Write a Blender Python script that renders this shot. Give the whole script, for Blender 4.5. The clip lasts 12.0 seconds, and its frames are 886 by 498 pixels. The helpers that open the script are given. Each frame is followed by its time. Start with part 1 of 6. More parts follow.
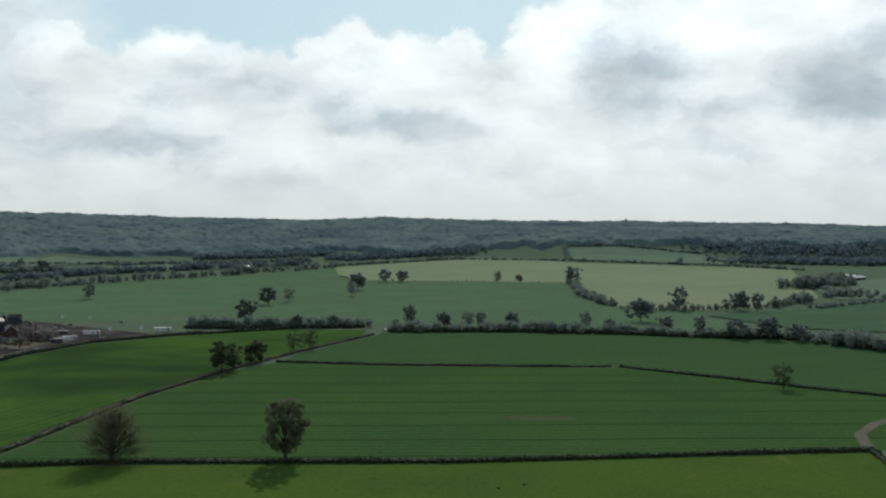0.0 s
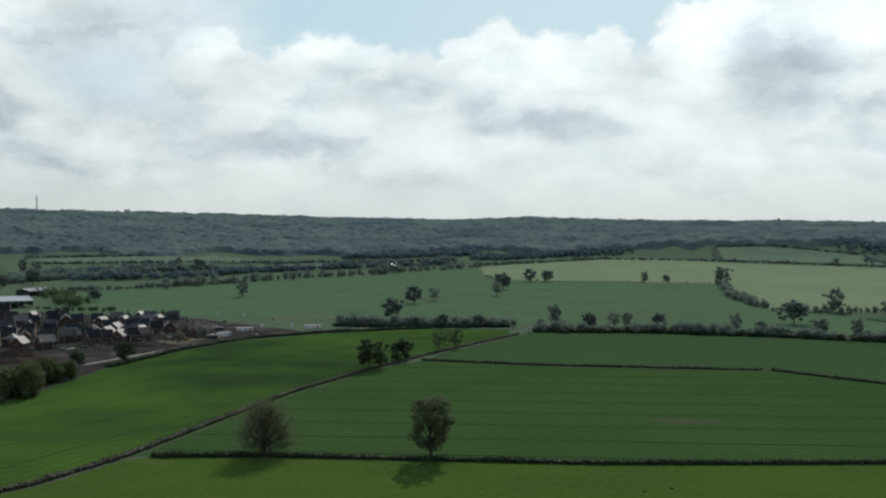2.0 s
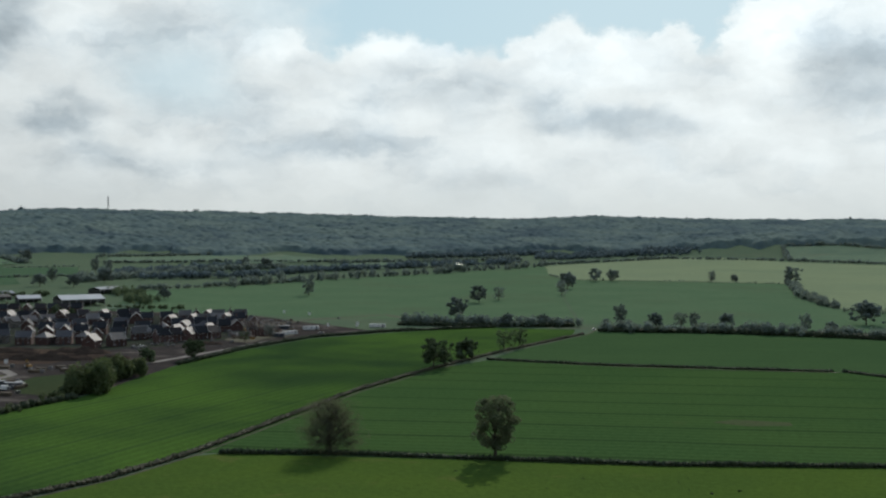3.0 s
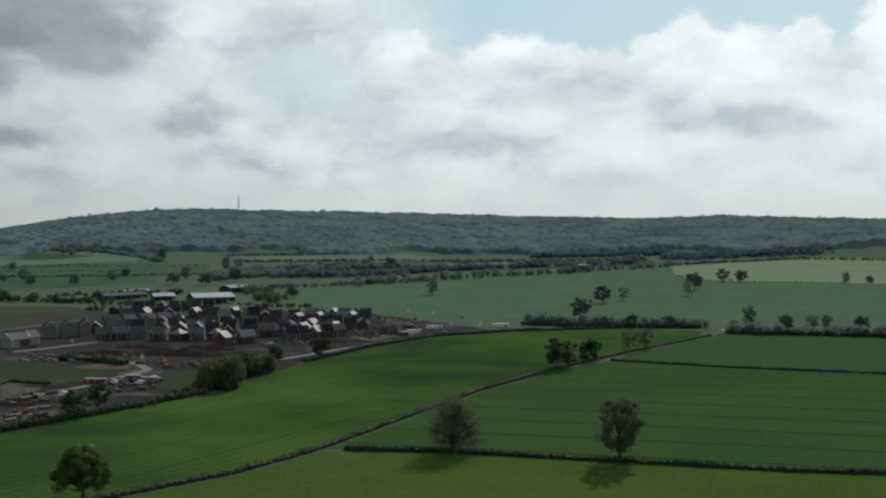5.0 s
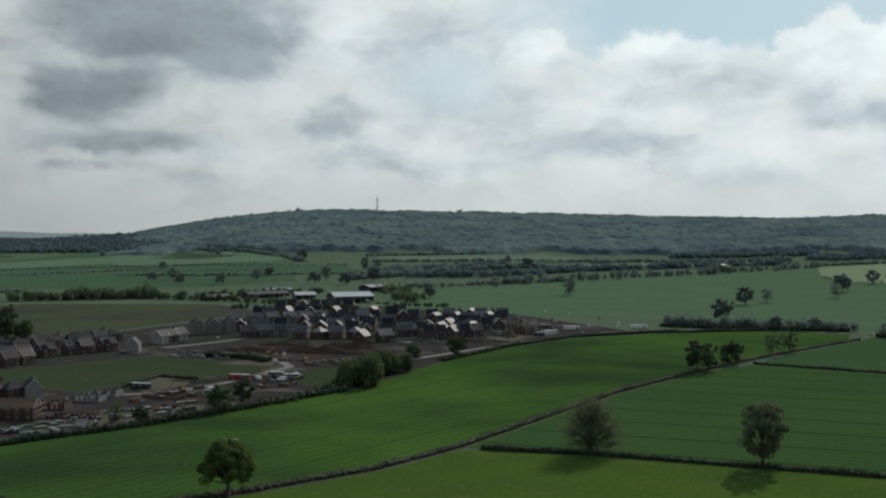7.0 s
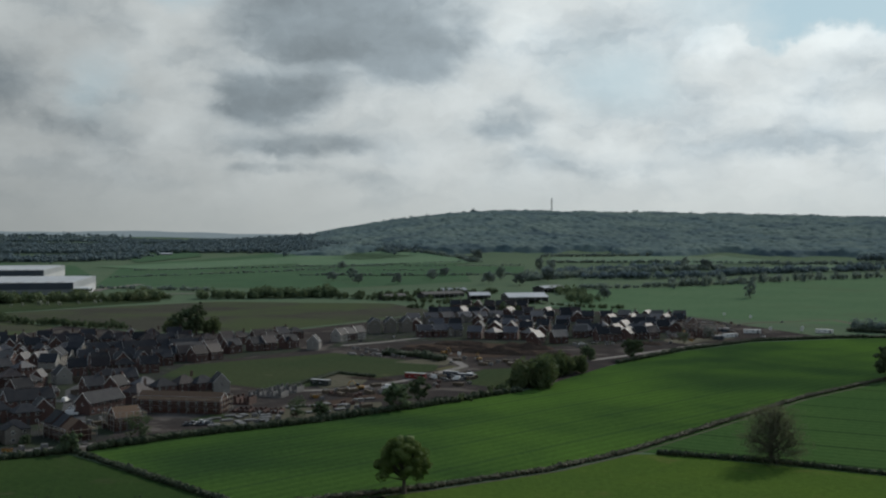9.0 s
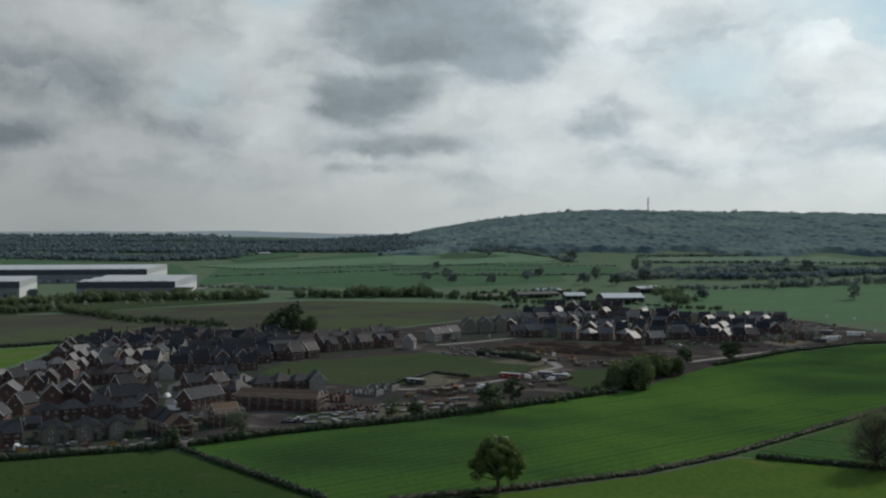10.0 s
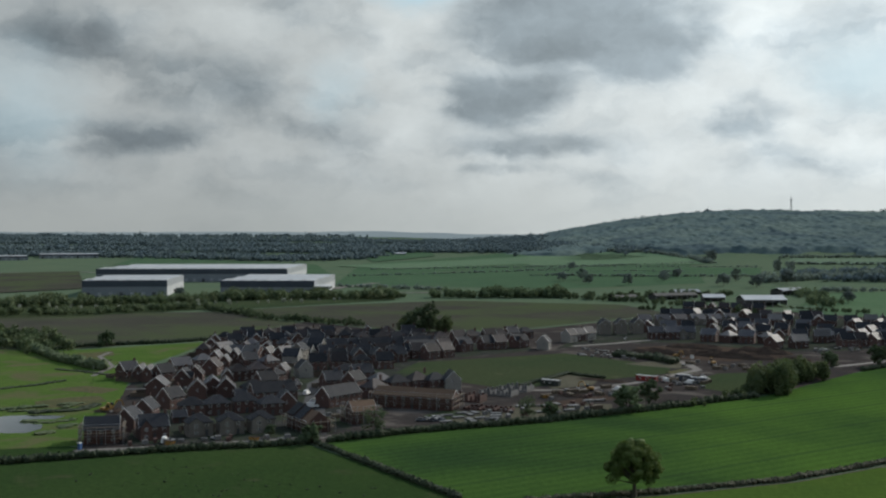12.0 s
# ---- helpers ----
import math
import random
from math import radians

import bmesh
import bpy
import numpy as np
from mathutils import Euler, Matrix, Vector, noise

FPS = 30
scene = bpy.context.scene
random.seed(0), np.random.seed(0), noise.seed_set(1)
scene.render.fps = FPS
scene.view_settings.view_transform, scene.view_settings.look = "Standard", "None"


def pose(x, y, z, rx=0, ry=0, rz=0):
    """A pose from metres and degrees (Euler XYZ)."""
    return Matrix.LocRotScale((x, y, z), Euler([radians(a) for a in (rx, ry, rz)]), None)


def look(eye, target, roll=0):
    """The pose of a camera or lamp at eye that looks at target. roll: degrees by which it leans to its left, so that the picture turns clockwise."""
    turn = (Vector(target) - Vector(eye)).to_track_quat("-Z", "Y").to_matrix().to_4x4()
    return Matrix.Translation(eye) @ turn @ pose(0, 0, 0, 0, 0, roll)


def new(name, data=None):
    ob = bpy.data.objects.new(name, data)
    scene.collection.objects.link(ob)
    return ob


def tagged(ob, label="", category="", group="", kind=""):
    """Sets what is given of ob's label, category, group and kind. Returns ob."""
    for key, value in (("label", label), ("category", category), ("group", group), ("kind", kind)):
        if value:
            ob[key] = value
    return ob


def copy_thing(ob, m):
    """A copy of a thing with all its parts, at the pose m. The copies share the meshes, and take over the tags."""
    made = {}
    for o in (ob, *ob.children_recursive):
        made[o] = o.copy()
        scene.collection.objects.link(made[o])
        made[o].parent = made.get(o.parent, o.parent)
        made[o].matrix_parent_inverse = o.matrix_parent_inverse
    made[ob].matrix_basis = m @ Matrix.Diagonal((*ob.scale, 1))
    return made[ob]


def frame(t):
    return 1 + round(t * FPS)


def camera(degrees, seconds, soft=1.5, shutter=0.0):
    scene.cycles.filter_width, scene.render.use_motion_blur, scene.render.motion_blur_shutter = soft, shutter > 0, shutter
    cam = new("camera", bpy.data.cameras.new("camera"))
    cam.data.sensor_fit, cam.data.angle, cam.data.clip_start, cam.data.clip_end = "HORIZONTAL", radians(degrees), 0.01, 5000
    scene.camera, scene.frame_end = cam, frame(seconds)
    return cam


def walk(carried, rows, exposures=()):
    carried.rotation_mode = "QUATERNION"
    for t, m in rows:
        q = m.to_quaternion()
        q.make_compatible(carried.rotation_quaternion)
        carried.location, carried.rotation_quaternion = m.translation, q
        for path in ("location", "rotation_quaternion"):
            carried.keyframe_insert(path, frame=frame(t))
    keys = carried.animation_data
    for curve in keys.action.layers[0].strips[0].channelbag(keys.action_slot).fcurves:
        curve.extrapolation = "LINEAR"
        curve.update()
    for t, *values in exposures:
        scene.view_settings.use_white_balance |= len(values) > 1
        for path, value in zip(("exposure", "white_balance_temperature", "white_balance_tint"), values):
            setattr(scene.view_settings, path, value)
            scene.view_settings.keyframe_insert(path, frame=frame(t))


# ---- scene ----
EYE = 75.0
cam = camera(42.65, 12.0, soft=2.3)
# seconds, yaw, pitch, roll: the camera hovers and pans
ROWS = [
    (0.0, -0.00, -0.94, -0.10),
    (0.5, 1.67, -0.93, -0.12),
    (1.0, 3.58, -0.93, -0.11),
    (1.5, 5.50, -0.94, -0.08),
    (2.0, 7.31, -0.97, -0.08),
    (2.5, 8.94, -0.98, -0.06),
    (3.0, 10.57, -1.01, -0.04),
    (5.0, 16.79, -1.03, 0.00),
    (5.5, 18.38, -1.04, -0.02),
    (6.0, 20.04, -1.05, -0.02),
    (6.5, 21.82, -1.04, 0.00),
    (7.0, 23.69, -1.02, 0.03),
    (9.0, 32.47, -0.97, 0.06),
    (9.5, 34.83, -0.97, 0.07),
    (10.0, 37.24, -0.97, 0.07),
    (10.5, 39.75, -0.96, 0.09),
    (11.0, 42.26, -0.97, 0.10),
    (11.5, 43.82, -0.95, 0.12),
    (12.0, 44.05, -0.94, 0.09),
]
walk(cam, [(t, pose(0, 0, EYE, 90 + pitch, roll, yaw)) for t, yaw, pitch, roll in ROWS],
     [(0, 0.03), (3, -0.01), (5, -0.07), (7, -0.14), (9, -0.18), (10, -0.10), (11, 0.02), (12, 0.08)])

# ---------------------------------------------------------------- light
SUN_UP, SUN_SIDE = 30.0, 2.5
sun_dir = Vector((math.sin(radians(SUN_SIDE)) * math.cos(radians(SUN_UP)),
                  math.cos(radians(SUN_SIDE)) * math.cos(radians(SUN_UP)), math.sin(radians(SUN_UP))))
sun_data = bpy.data.lights.new("sun", "SUN")
sun_data.energy, sun_data.angle, sun_data.color = 3.2, radians(0.6), (1.0, 0.94, 0.84)
sun = new("sun", sun_data)
sun.matrix_world = look(sun_dir * 900, (0, 0, 0))


class Nodes:
    """Small helper to wire shader nodes."""

    def __init__(self, tree):
        self.tree = tree
        tree.nodes.clear()

    def add(self, kind, **props):
        node = self.tree.nodes.new(kind)
        for key, value in props.items():
            if key == "operation":
                node.operation = value
            elif key == "blend_type":
                node.blend_type = value
            elif key == "data_type":
                node.data_type = value
            elif key == "interpolation_type":
                node.interpolation_type = value
        return node

    def put(self, socket, value):
        if isinstance(value, bpy.types.NodeSocket):
            self.tree.links.new(value, socket)
        elif value is not None:
            socket.default_value = value

    def math(self, op, a, b=None, c=None):
        node = self.add("ShaderNodeMath", operation=op)
        for socket, value in zip(node.inputs, (a, b, c)):
            self.put(socket, value)
        return node.outputs[0]

    def vec(self, op, a, b=None):
        node = self.add("ShaderNodeVectorMath", operation=op)
        self.put(node.inputs[0], a)
        self.put(node.inputs[1], b)
        return node.outputs["Value"] if op in ("LENGTH", "DOT_PRODUCT") else node.outputs[0]

    def xyz(self, x, y, z=0.0):
        node = self.add("ShaderNodeCombineXYZ")
        for socket, value in zip(node.inputs, (x, y, z)):
            self.put(socket, value)
        return node.outputs[0]

    def noise(self, coords, scale, detail=4.0, rough=0.55, distort=0.0):
        node = self.add("ShaderNodeTexNoise")
        self.put(node.inputs["Vector"], coords)
        node.inputs["Scale"].default_value, node.inputs["Detail"].default_value = scale, detail
        node.inputs["Roughness"].default_value, node.inputs["Distortion"].default_value = rough, distort
        return node.outputs["Fac"], node.outputs["Color"]

    def span(self, value, a, b, c=0.0, d=1.0, smooth=True):
        node = self.add("ShaderNodeMapRange", interpolation_type="SMOOTHSTEP" if smooth else "LINEAR")
        for socket, v in zip(node.inputs, (value, a, b, c, d)):
            self.put(socket, v)
        return node.outputs[0]

    def mix(self, fac, a, b, blend="MIX"):
        node = self.add("ShaderNodeMix", data_type="RGBA", blend_type=blend)
        self.put(node.inputs[0], fac)
        for socket, v in zip((node.inputs[6], node.inputs[7]), (a, b)):
            self.put(socket, (*v, 1.0) if isinstance(v, tuple) and len(v) == 3 else v)
        return node.outputs[2]


world = bpy.data.worlds.new("sky")
scene.world = world
world.use_nodes = True
N = Nodes(world.node_tree)
heading = N.vec("NORMALIZE", N.add("ShaderNodeTexCoord").outputs["Generated"])
parts_xyz = N.add("ShaderNodeSeparateXYZ")
N.put(parts_xyz.inputs[0], heading)
side = N.math("MULTIPLY", N.math("ARCTAN2", parts_xyz.outputs[0], parts_xyz.outputs[1]), 57.2958)
rise = N.math("MULTIPLY", N.math("ARCSINE", parts_xyz.outputs[2]), 57.2958)
flat = N.xyz(side, rise)
warp_a = N.noise(N.vec("MULTIPLY", flat, (0.24, 0.40, 0)), 1.0, 5.0, 0.55)[1]
bent = N.vec("ADD", flat, N.vec("MULTIPLY", N.vec("SUBTRACT", warp_a, (0.5, 0.5, 0.5)), (5.0, 2.4, 0)))
warp_b = N.noise(N.vec("MULTIPLY", flat, (0.85, 1.0, 0)), 1.0, 5.0, 0.58)[1]
curl = N.vec("ADD", flat, N.vec("MULTIPLY", N.vec("SUBTRACT", warp_b, (0.5, 0.5, 0.5)), (1.9, 1.6, 0)))


def blobs(spots, coords, inner=0.2, outer=1.5):
    """Soft oval spots, each (side, rise, half width, half height, weight), in degrees."""
    total = 0.0
    for a, e, w, h, k in spots:
        off = N.vec("MULTIPLY", N.vec("SUBTRACT", coords, (a, e, 0)), (1 / w, 1 / h, 0))
        total = N.math("ADD", total, N.span(N.vec("LENGTH", off), inner, outer, k, 0.0))
    return total


# rounded cumulus heads that stand up into the blue gap
heads = blobs([(-18.9, 7.7, 2.2, 2.3, 1), (-13.2, 7.2, 3.3, 2.6, 1), (-10.3, 7.0, 1.7, 2.2, 1), (-6.4, 7.5, 1.4, 2.1, 1), (-4.6, 8.3, 1.9, 2.2, 1), (-1.8, 7.4, 3.8, 2.4, 1),
               (0.9, 8.5, 1.4, 1.5, 1), (4.9, 8.4, 2.0, 2.8, 1), (8.6, 9.4, 4.2, 3.6, 1), (17.0, 9.6, 5.2, 4.2, 1)], curl, 0.78, 1.12)
curl_xyz = N.add("ShaderNodeSeparateXYZ")
N.put(curl_xyz.inputs[0], curl)
open_sky = N.math("MULTIPLY", N.span(curl_xyz.outputs[1], 8.2, 9.2),
                  N.math("MULTIPLY", N.span(curl_xyz.outputs[0], -19.6, -15.0), N.span(curl_xyz.outputs[0], 10.0, 15.0, 1.0, 0.0)))
thin = blobs([(-23.9, 7.6, 3.0, 1.9, 0.55), (-45.6, 12.0, 2.2, 1.0, 0.8), (-49.5, 7.0, 1.4, 1.6, 0.30), (-64.5, 5.6, 3.0, 3.0, 0.35), (-19.5, 11.4, 2.6, 1.8, 0.4), (60, 20, 14, 7, 0.8),
              (-100, 30, 16, 9, 0.8), (150, 35, 30, 12, 0.9), (-20, 60, 30, 8, 0.7)], bent, 0.1)
thin = N.math("ADD", thin, N.span(rise, 18.0, 50.0, 0.0, 0.6))
solid = N.math("MINIMUM", heads, 1.0)
cover = N.math("SUBTRACT", 1.0, N.math("MINIMUM", N.math("ADD", N.math("MULTIPLY", open_sky, N.math("SUBTRACT", 1.0, solid)), thin), 1.0))
rim = N.math("MULTIPLY", N.span(solid, 0.15, 0.7), N.span(curl_xyz.outputs[1], 8.0, 9.4))
shade = blobs([(9.8, 8.0, 2.6, 2.3, 0.68), (12.5, 6.0, 4.4, 0.8, 0.45), (19.4, 7.5, 3.0, 2.1, 0.85), (20.5, 6.1, 4.2, 0.8, 0.45), (-4.7, 5.7, 2.1, 1.1, 0.70), (-0.8, 5.2, 3.8, 0.7, 0.60),
               (-9.8, 7.0, 2.2, 1.3, 0.50), (-13.4, 7.2, 2.4, 1.2, 0.45), (-15.6, 4.1, 4.0, 0.8, 0.65), (-20.8, 5.8, 2.2, 1.5, 0.65), (5.5, 3.0, 3.6, 0.5, 0.25), (-9.4, 2.4, 3.0, 0.4, 0.22),
               (-25.2, 3.2, 4.4, 0.6, 0.45), (-29.1, 5.5, 1.8, 1.2, 0.80), (-33.4, 8.6, 3.2, 1.4, 0.9), (-21.5, 9.6, 3.4, 2.0, 0.4)], bent)
shade_left = blobs([(-37.6, 10.6, 6.2, 2.8, 1.7), (-40.6, 6.4, 3.8, 1.4, 1.4), (-43.0, 7.0, 1.6, 1.3, 0.5), (-39.2, 4.2, 3.4, 0.5, 0.70), (-41.6, 3.1, 1.8, 0.4, 0.55), (-55.8, 7.4, 4.2, 1.4, 0.80),
                    (-58.6, 4.4, 3.4, 0.9, 0.75), (-54.0, 5.6, 2.6, 0.9, 0.45), (-62.0, 8.9, 3.6, 1.1, 0.6), (-48.6, 9.6, 1.8, 0.9, 0.25), (-36.0, 2.2, 3.0, 0.4, 0.3), (-50.0, 5.0, 3.0, 0.7, 0.35),
                    (-46.8, 2.4, 3.0, 0.5, 0.3), (-66.0, 4.0, 3.0, 2.4, 0.5)], bent)
glare = blobs([(6.1, 9.4, 2.2, 2.0, 0.9), (-2.4, 8.2, 3.4, 1.4, 1.0), (-12.2, 8.9, 3.0, 0.8, 0.8), (13.6, 9.4, 2.0, 2.0, 0.6), (2.8, 5.6, 2.2, 0.6, 0.6), (-18.8, 8.9, 1.6, 0.9, 0.7), (-14.0, 5.9, 3.4, 0.7, 0.4),
               (-46.4, 9.4, 1.8, 1.6, 0.7), (-46.6, 4.5, 1.6, 0.6, 0.6), (-56.6, 10.2, 4.0, 0.9, 0.7), (-39.8, 8.0, 2.4, 0.5, 0.7), (-30.0, 9.6, 3.0, 1.6, 0.5), (-19.4, 3.9, 0.8, 0.5, 0.5)], bent)
puff = N.noise(N.vec("MULTIPLY", curl, (0.30, 0.46, 0)), 1.0, 5.0, 0.55)[0]
mass = N.noise(N.vec("MULTIPLY", curl, (0.17, 0.36, 0)), 1.0, 5.0, 0.52, 0.4)[0]
streak = N.noise(N.vec("MULTIPLY", bent, (0.10, 0.62, 0)), 1.0, 4.0, 0.55)[0]
toward_sun = N.vec("DOT_PRODUCT", heading, tuple(sun_dir))
belly = N.math("ADD", N.math("MULTIPLY", N.math("ADD", shade, shade_left), 0.85), N.math("MULTIPLY", N.math("SUBTRACT", mass, 0.5), 2.4))
belly = N.span(belly, -0.25, 1.15)
bright = N.math("ADD", 1.06, N.math("MULTIPLY", N.math("SUBTRACT", puff, 0.5), 0.46))
bright = N.math("ADD", bright, N.math("MULTIPLY", N.math("SUBTRACT", streak, 0.5), 0.20))
bright = N.math("ADD", bright, N.math("MULTIPLY", glare, 0.15))
bright = N.math("ADD", bright, N.math("MULTIPLY", rim, 0.12))
bright = N.math("SUBTRACT", bright, N.math("MULTIPLY", belly, N.span(toward_sun, 0.62, 0.92, 0.58, 0.40)))
bright = N.math("MULTIPLY", N.math("MAXIMUM", bright, 0.3), N.span(toward_sun, 0.44, 0.95, 0.41, 0.84))
tint = N.mix(belly, (0.925, 1.0, 1.01), (0.82, 0.975, 1.07))
cloud = N.mix(1.0, tint, N.xyz(bright, bright, bright), "MULTIPLY")
sky_node = N.add("ShaderNodeTexSky")
sky_node.sky_type, sky_node.sun_disc = "NISHITA", False
sky_node.sun_elevation, sky_node.sun_rotation = radians(SUN_UP), radians(SUN_SIDE)
clear = N.mix(1.0, sky_node.outputs[0], (0.085, 0.085, 0.085), "MULTIPLY")
clear = N.mix(0.86, clear, N.mix(N.span(rise, 12.0, 35.0), (0.46, 0.66, 0.76), (0.20, 0.33, 0.55)))
low = N.span(rise, 0.2, 4.0, 0.80, 0.0)
veil = N.span(toward_sun, 0.40, 0.94, 0.36, 0.72)
sky_mix = N.mix(cover, clear, cloud)
sky_mix = N.mix(low, sky_mix, N.mix(1.0, (0.93, 1.0, 0.99), N.xyz(veil, veil, veil), "MULTIPLY"))
background = N.add("ShaderNodeBackground")
N.put(background.inputs[0], sky_mix)
background.inputs[1].default_value = 1.0
N.put(N.add("ShaderNodeOutputWorld").inputs[0], background.outputs[0])


# ---------------------------------------------------------------- materials
def mat(name, a, b, scale=0.5, fine=6.0, rough=0.85, metal=0.0, bump=0.3, spread=0.0, where="Object", through_leaf=0.0, sheen=0.0, spec=0.4,
        rows=None, blotch=None):
    """Two-tone surface: broad patches from a to b, fine grain, relief. spread: how far alike things differ.
    rows: (degrees, metres, strength, width) of wheel lines in a crop. blotch: (colour, scale, from, to) of bare patches."""
    m = bpy.data.materials.new(name)
    m.use_nodes = True
    n = Nodes(m.node_tree)
    if where == "World":
        coords = n.add("ShaderNodeNewGeometry").outputs["Position"]
    else:
        coords = n.add("ShaderNodeTexCoord").outputs["Object"]
    broad = n.noise(coords, scale, 3.0, 0.6, 0.3)[0]
    grain = n.noise(coords, fine, 5.0, 0.65)[0]
    colour = n.mix(n.span(broad, 0.32, 0.68), a, b)
    tone = n.span(grain, 0.2, 0.8, 0.72, 1.28, False)
    if spread:
        chance = n.add("ShaderNodeObjectInfo").outputs["Random"]
        tone = n.math("MULTIPLY", tone, n.span(chance, 0, 1, 1 - spread, 1 + spread, False))
    colour = n.mix(1.0, colour, n.xyz(tone, tone, tone), "MULTIPLY")
    if blotch:
        patch = n.noise(coords, blotch[1], 4.0, 0.6, 0.6)[0]
        colour = n.mix(n.span(patch, blotch[2], blotch[3]), colour, blotch[0])
    if rows:
        turn, gap, strength, width = rows
        flow = n.vec("MULTIPLY", n.vec("SUBTRACT", n.noise(coords, 0.012, 2.0)[1], (0.5, 0.5, 0.5)), (5.0, 5.0, 0.0))
        across = n.vec("DOT_PRODUCT", n.vec("ADD", coords, flow), (-math.sin(radians(turn)), math.cos(radians(turn)), 0.0))
        cell = n.math("ABSOLUTE", n.math("SUBTRACT", n.math("FRACT", n.math("DIVIDE", across, gap)), 0.5))
        line = n.math("MULTIPLY", n.span(cell, 0.0, width / gap, strength, 0.0), n.span(broad, 0.3, 0.6, 0.6, 1.0))
        colour = n.mix(line, colour, (0.022, 0.042, 0.016))
        drill = n.math("FRACT", n.math("DIVIDE", across, gap / 5))
        band = n.span(n.math("ABSOLUTE", n.math("SUBTRACT", drill, 0.5)), 0.1, 0.4, 0.92, 1.08)
        colour = n.mix(1.0, colour, n.xyz(band, band, band), "MULTIPLY")
    shader = n.add("ShaderNodeBsdfPrincipled")
    n.put(shader.inputs["Base Color"], colour)
    shader.inputs["Roughness"].default_value, shader.inputs["Metallic"].default_value = rough, metal
    shader.inputs["Specular IOR Level"].default_value = spec
    # blue-grey sheen brightens surfaces seen at a grazing angle, in place of haze
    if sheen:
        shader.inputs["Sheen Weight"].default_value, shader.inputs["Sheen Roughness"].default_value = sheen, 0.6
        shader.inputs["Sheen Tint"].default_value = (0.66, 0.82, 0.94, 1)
    if bump:
        relief = n.add("ShaderNodeBump")
        relief.inputs["Strength"].default_value, relief.inputs["Distance"].default_value = bump, 1.0 / fine
        n.put(relief.inputs["Height"], grain)
        n.put(shader.inputs["Normal"], relief.outputs[0])
    surface = shader.outputs[0]
    if through_leaf:
        glow = n.add("ShaderNodeBsdfTranslucent")
        n.put(glow.inputs[0], colour)
        blend = n.add("ShaderNodeMixShader")
        blend.inputs[0].default_value = through_leaf
        n.put(blend.inputs[1], surface)
        n.put(blend.inputs[2], glow.outputs[0])
        surface = blend.outputs[0]
    n.put(n.add("ShaderNodeOutputMaterial").inputs[0], surface)
    return m


def glass_mat(name, tone):
    m = bpy.data.materials.new(name)
    m.use_nodes = True
    n = Nodes(m.node_tree)
    shader = n.add("ShaderNodeBsdfPrincipled")
    shader.inputs["Base Color"].default_value = (*tone, 1)
    shader.inputs["Roughness"].default_value, shader.inputs["Specular IOR Level"].default_value = 0.06, 0.7
    n.put(n.add("ShaderNodeOutputMaterial").inputs[0], shader.outputs[0])
    return m


def field_mat(name, a, b, rows=None, blotch=None, scale=0.014, sheen=0.016):
    return mat(name, a, b, scale, 0.45, 1.0, 0, 0.25, 0, "World", 0, sheen, 0.0, rows, blotch)


M_GROUND = field_mat("rough grassland", (0.072, 0.108, 0.062), (0.084, 0.116, 0.066), blotch=((0.080, 0.096, 0.055), 0.02, 0.55, 0.75), sheen=0.035)
M_PASTURE = field_mat("grazed pasture", (0.056, 0.096, 0.014), (0.045, 0.082, 0.014), blotch=((0.10, 0.105, 0.03), 0.05, 0.58, 0.8))
M_PASTURE_DARK = field_mat("deep green pasture", (0.021, 0.043, 0.010), (0.027, 0.050, 0.012), blotch=((0.040, 0.050, 0.020), 0.06, 0.56, 0.8))
M_WHEAT = field_mat("young wheat with wheel lines", (0.037, 0.077, 0.024), (0.043, 0.085, 0.025), (2, 30, 0.85, 2.6), ((0.075, 0.085, 0.035), 0.018, 0.66, 0.82), sheen=0.006)
M_WHEAT_UP = field_mat("wheat lying up the slope", (0.041, 0.080, 0.032), (0.046, 0.087, 0.034), (2, 26, 0.3, 1.6), sheen=0.006)
# broad dark and bright patches paint cloud shade and sun into the crop
M_CROP_CLOUDED = field_mat("dense green crop with painted cloud shade", (0.019, 0.044, 0.012), (0.050, 0.102, 0.016), (78, 26, 0.35, 2.2), scale=0.0075)
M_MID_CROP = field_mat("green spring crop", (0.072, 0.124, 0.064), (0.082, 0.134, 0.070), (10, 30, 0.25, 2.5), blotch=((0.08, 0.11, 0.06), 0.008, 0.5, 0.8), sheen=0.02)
# deeper green; on the left-hand fields the darkening stands for cloud shade
M_DEEP_SHADED_CROP = field_mat("deep green crop with cloud shade in it", (0.050, 0.094, 0.050), (0.060, 0.106, 0.056), (40, 30, 0.25, 2.5), blotch=((0.066, 0.092, 0.05), 0.008, 0.5, 0.8), sheen=0.02)
# green crop again, its base lightened to carry haze
M_FAR_CROP_HAZED = field_mat("far green crop paled for haze", (0.086, 0.144, 0.080), (0.100, 0.156, 0.088), (10, 30, 0.2, 2.5), blotch=((0.10, 0.135, 0.085), 0.008, 0.5, 0.8), sheen=0.035)
# pale yellow-green crop, its base lightened further for the sun on it
M_PALE_CROP = field_mat("pale crop lightened for sun", (0.170, 0.210, 0.112), (0.148, 0.190, 0.104), (8, 30, 0.15, 3.0), scale=0.006, sheen=0.05)
M_BROWN = field_mat("bare brown fallow", (0.056, 0.054, 0.040), (0.046, 0.044, 0.034), (60, 30, 0.25, 3.0), ((0.055, 0.068, 0.032), 0.009, 0.42, 0.62), sheen=0.02)
M_MEADOW = field_mat("rough green meadow", (0.034, 0.050, 0.022), (0.042, 0.054, 0.024), blotch=((0.085, 0.08, 0.045), 0.05, 0.6, 0.8))
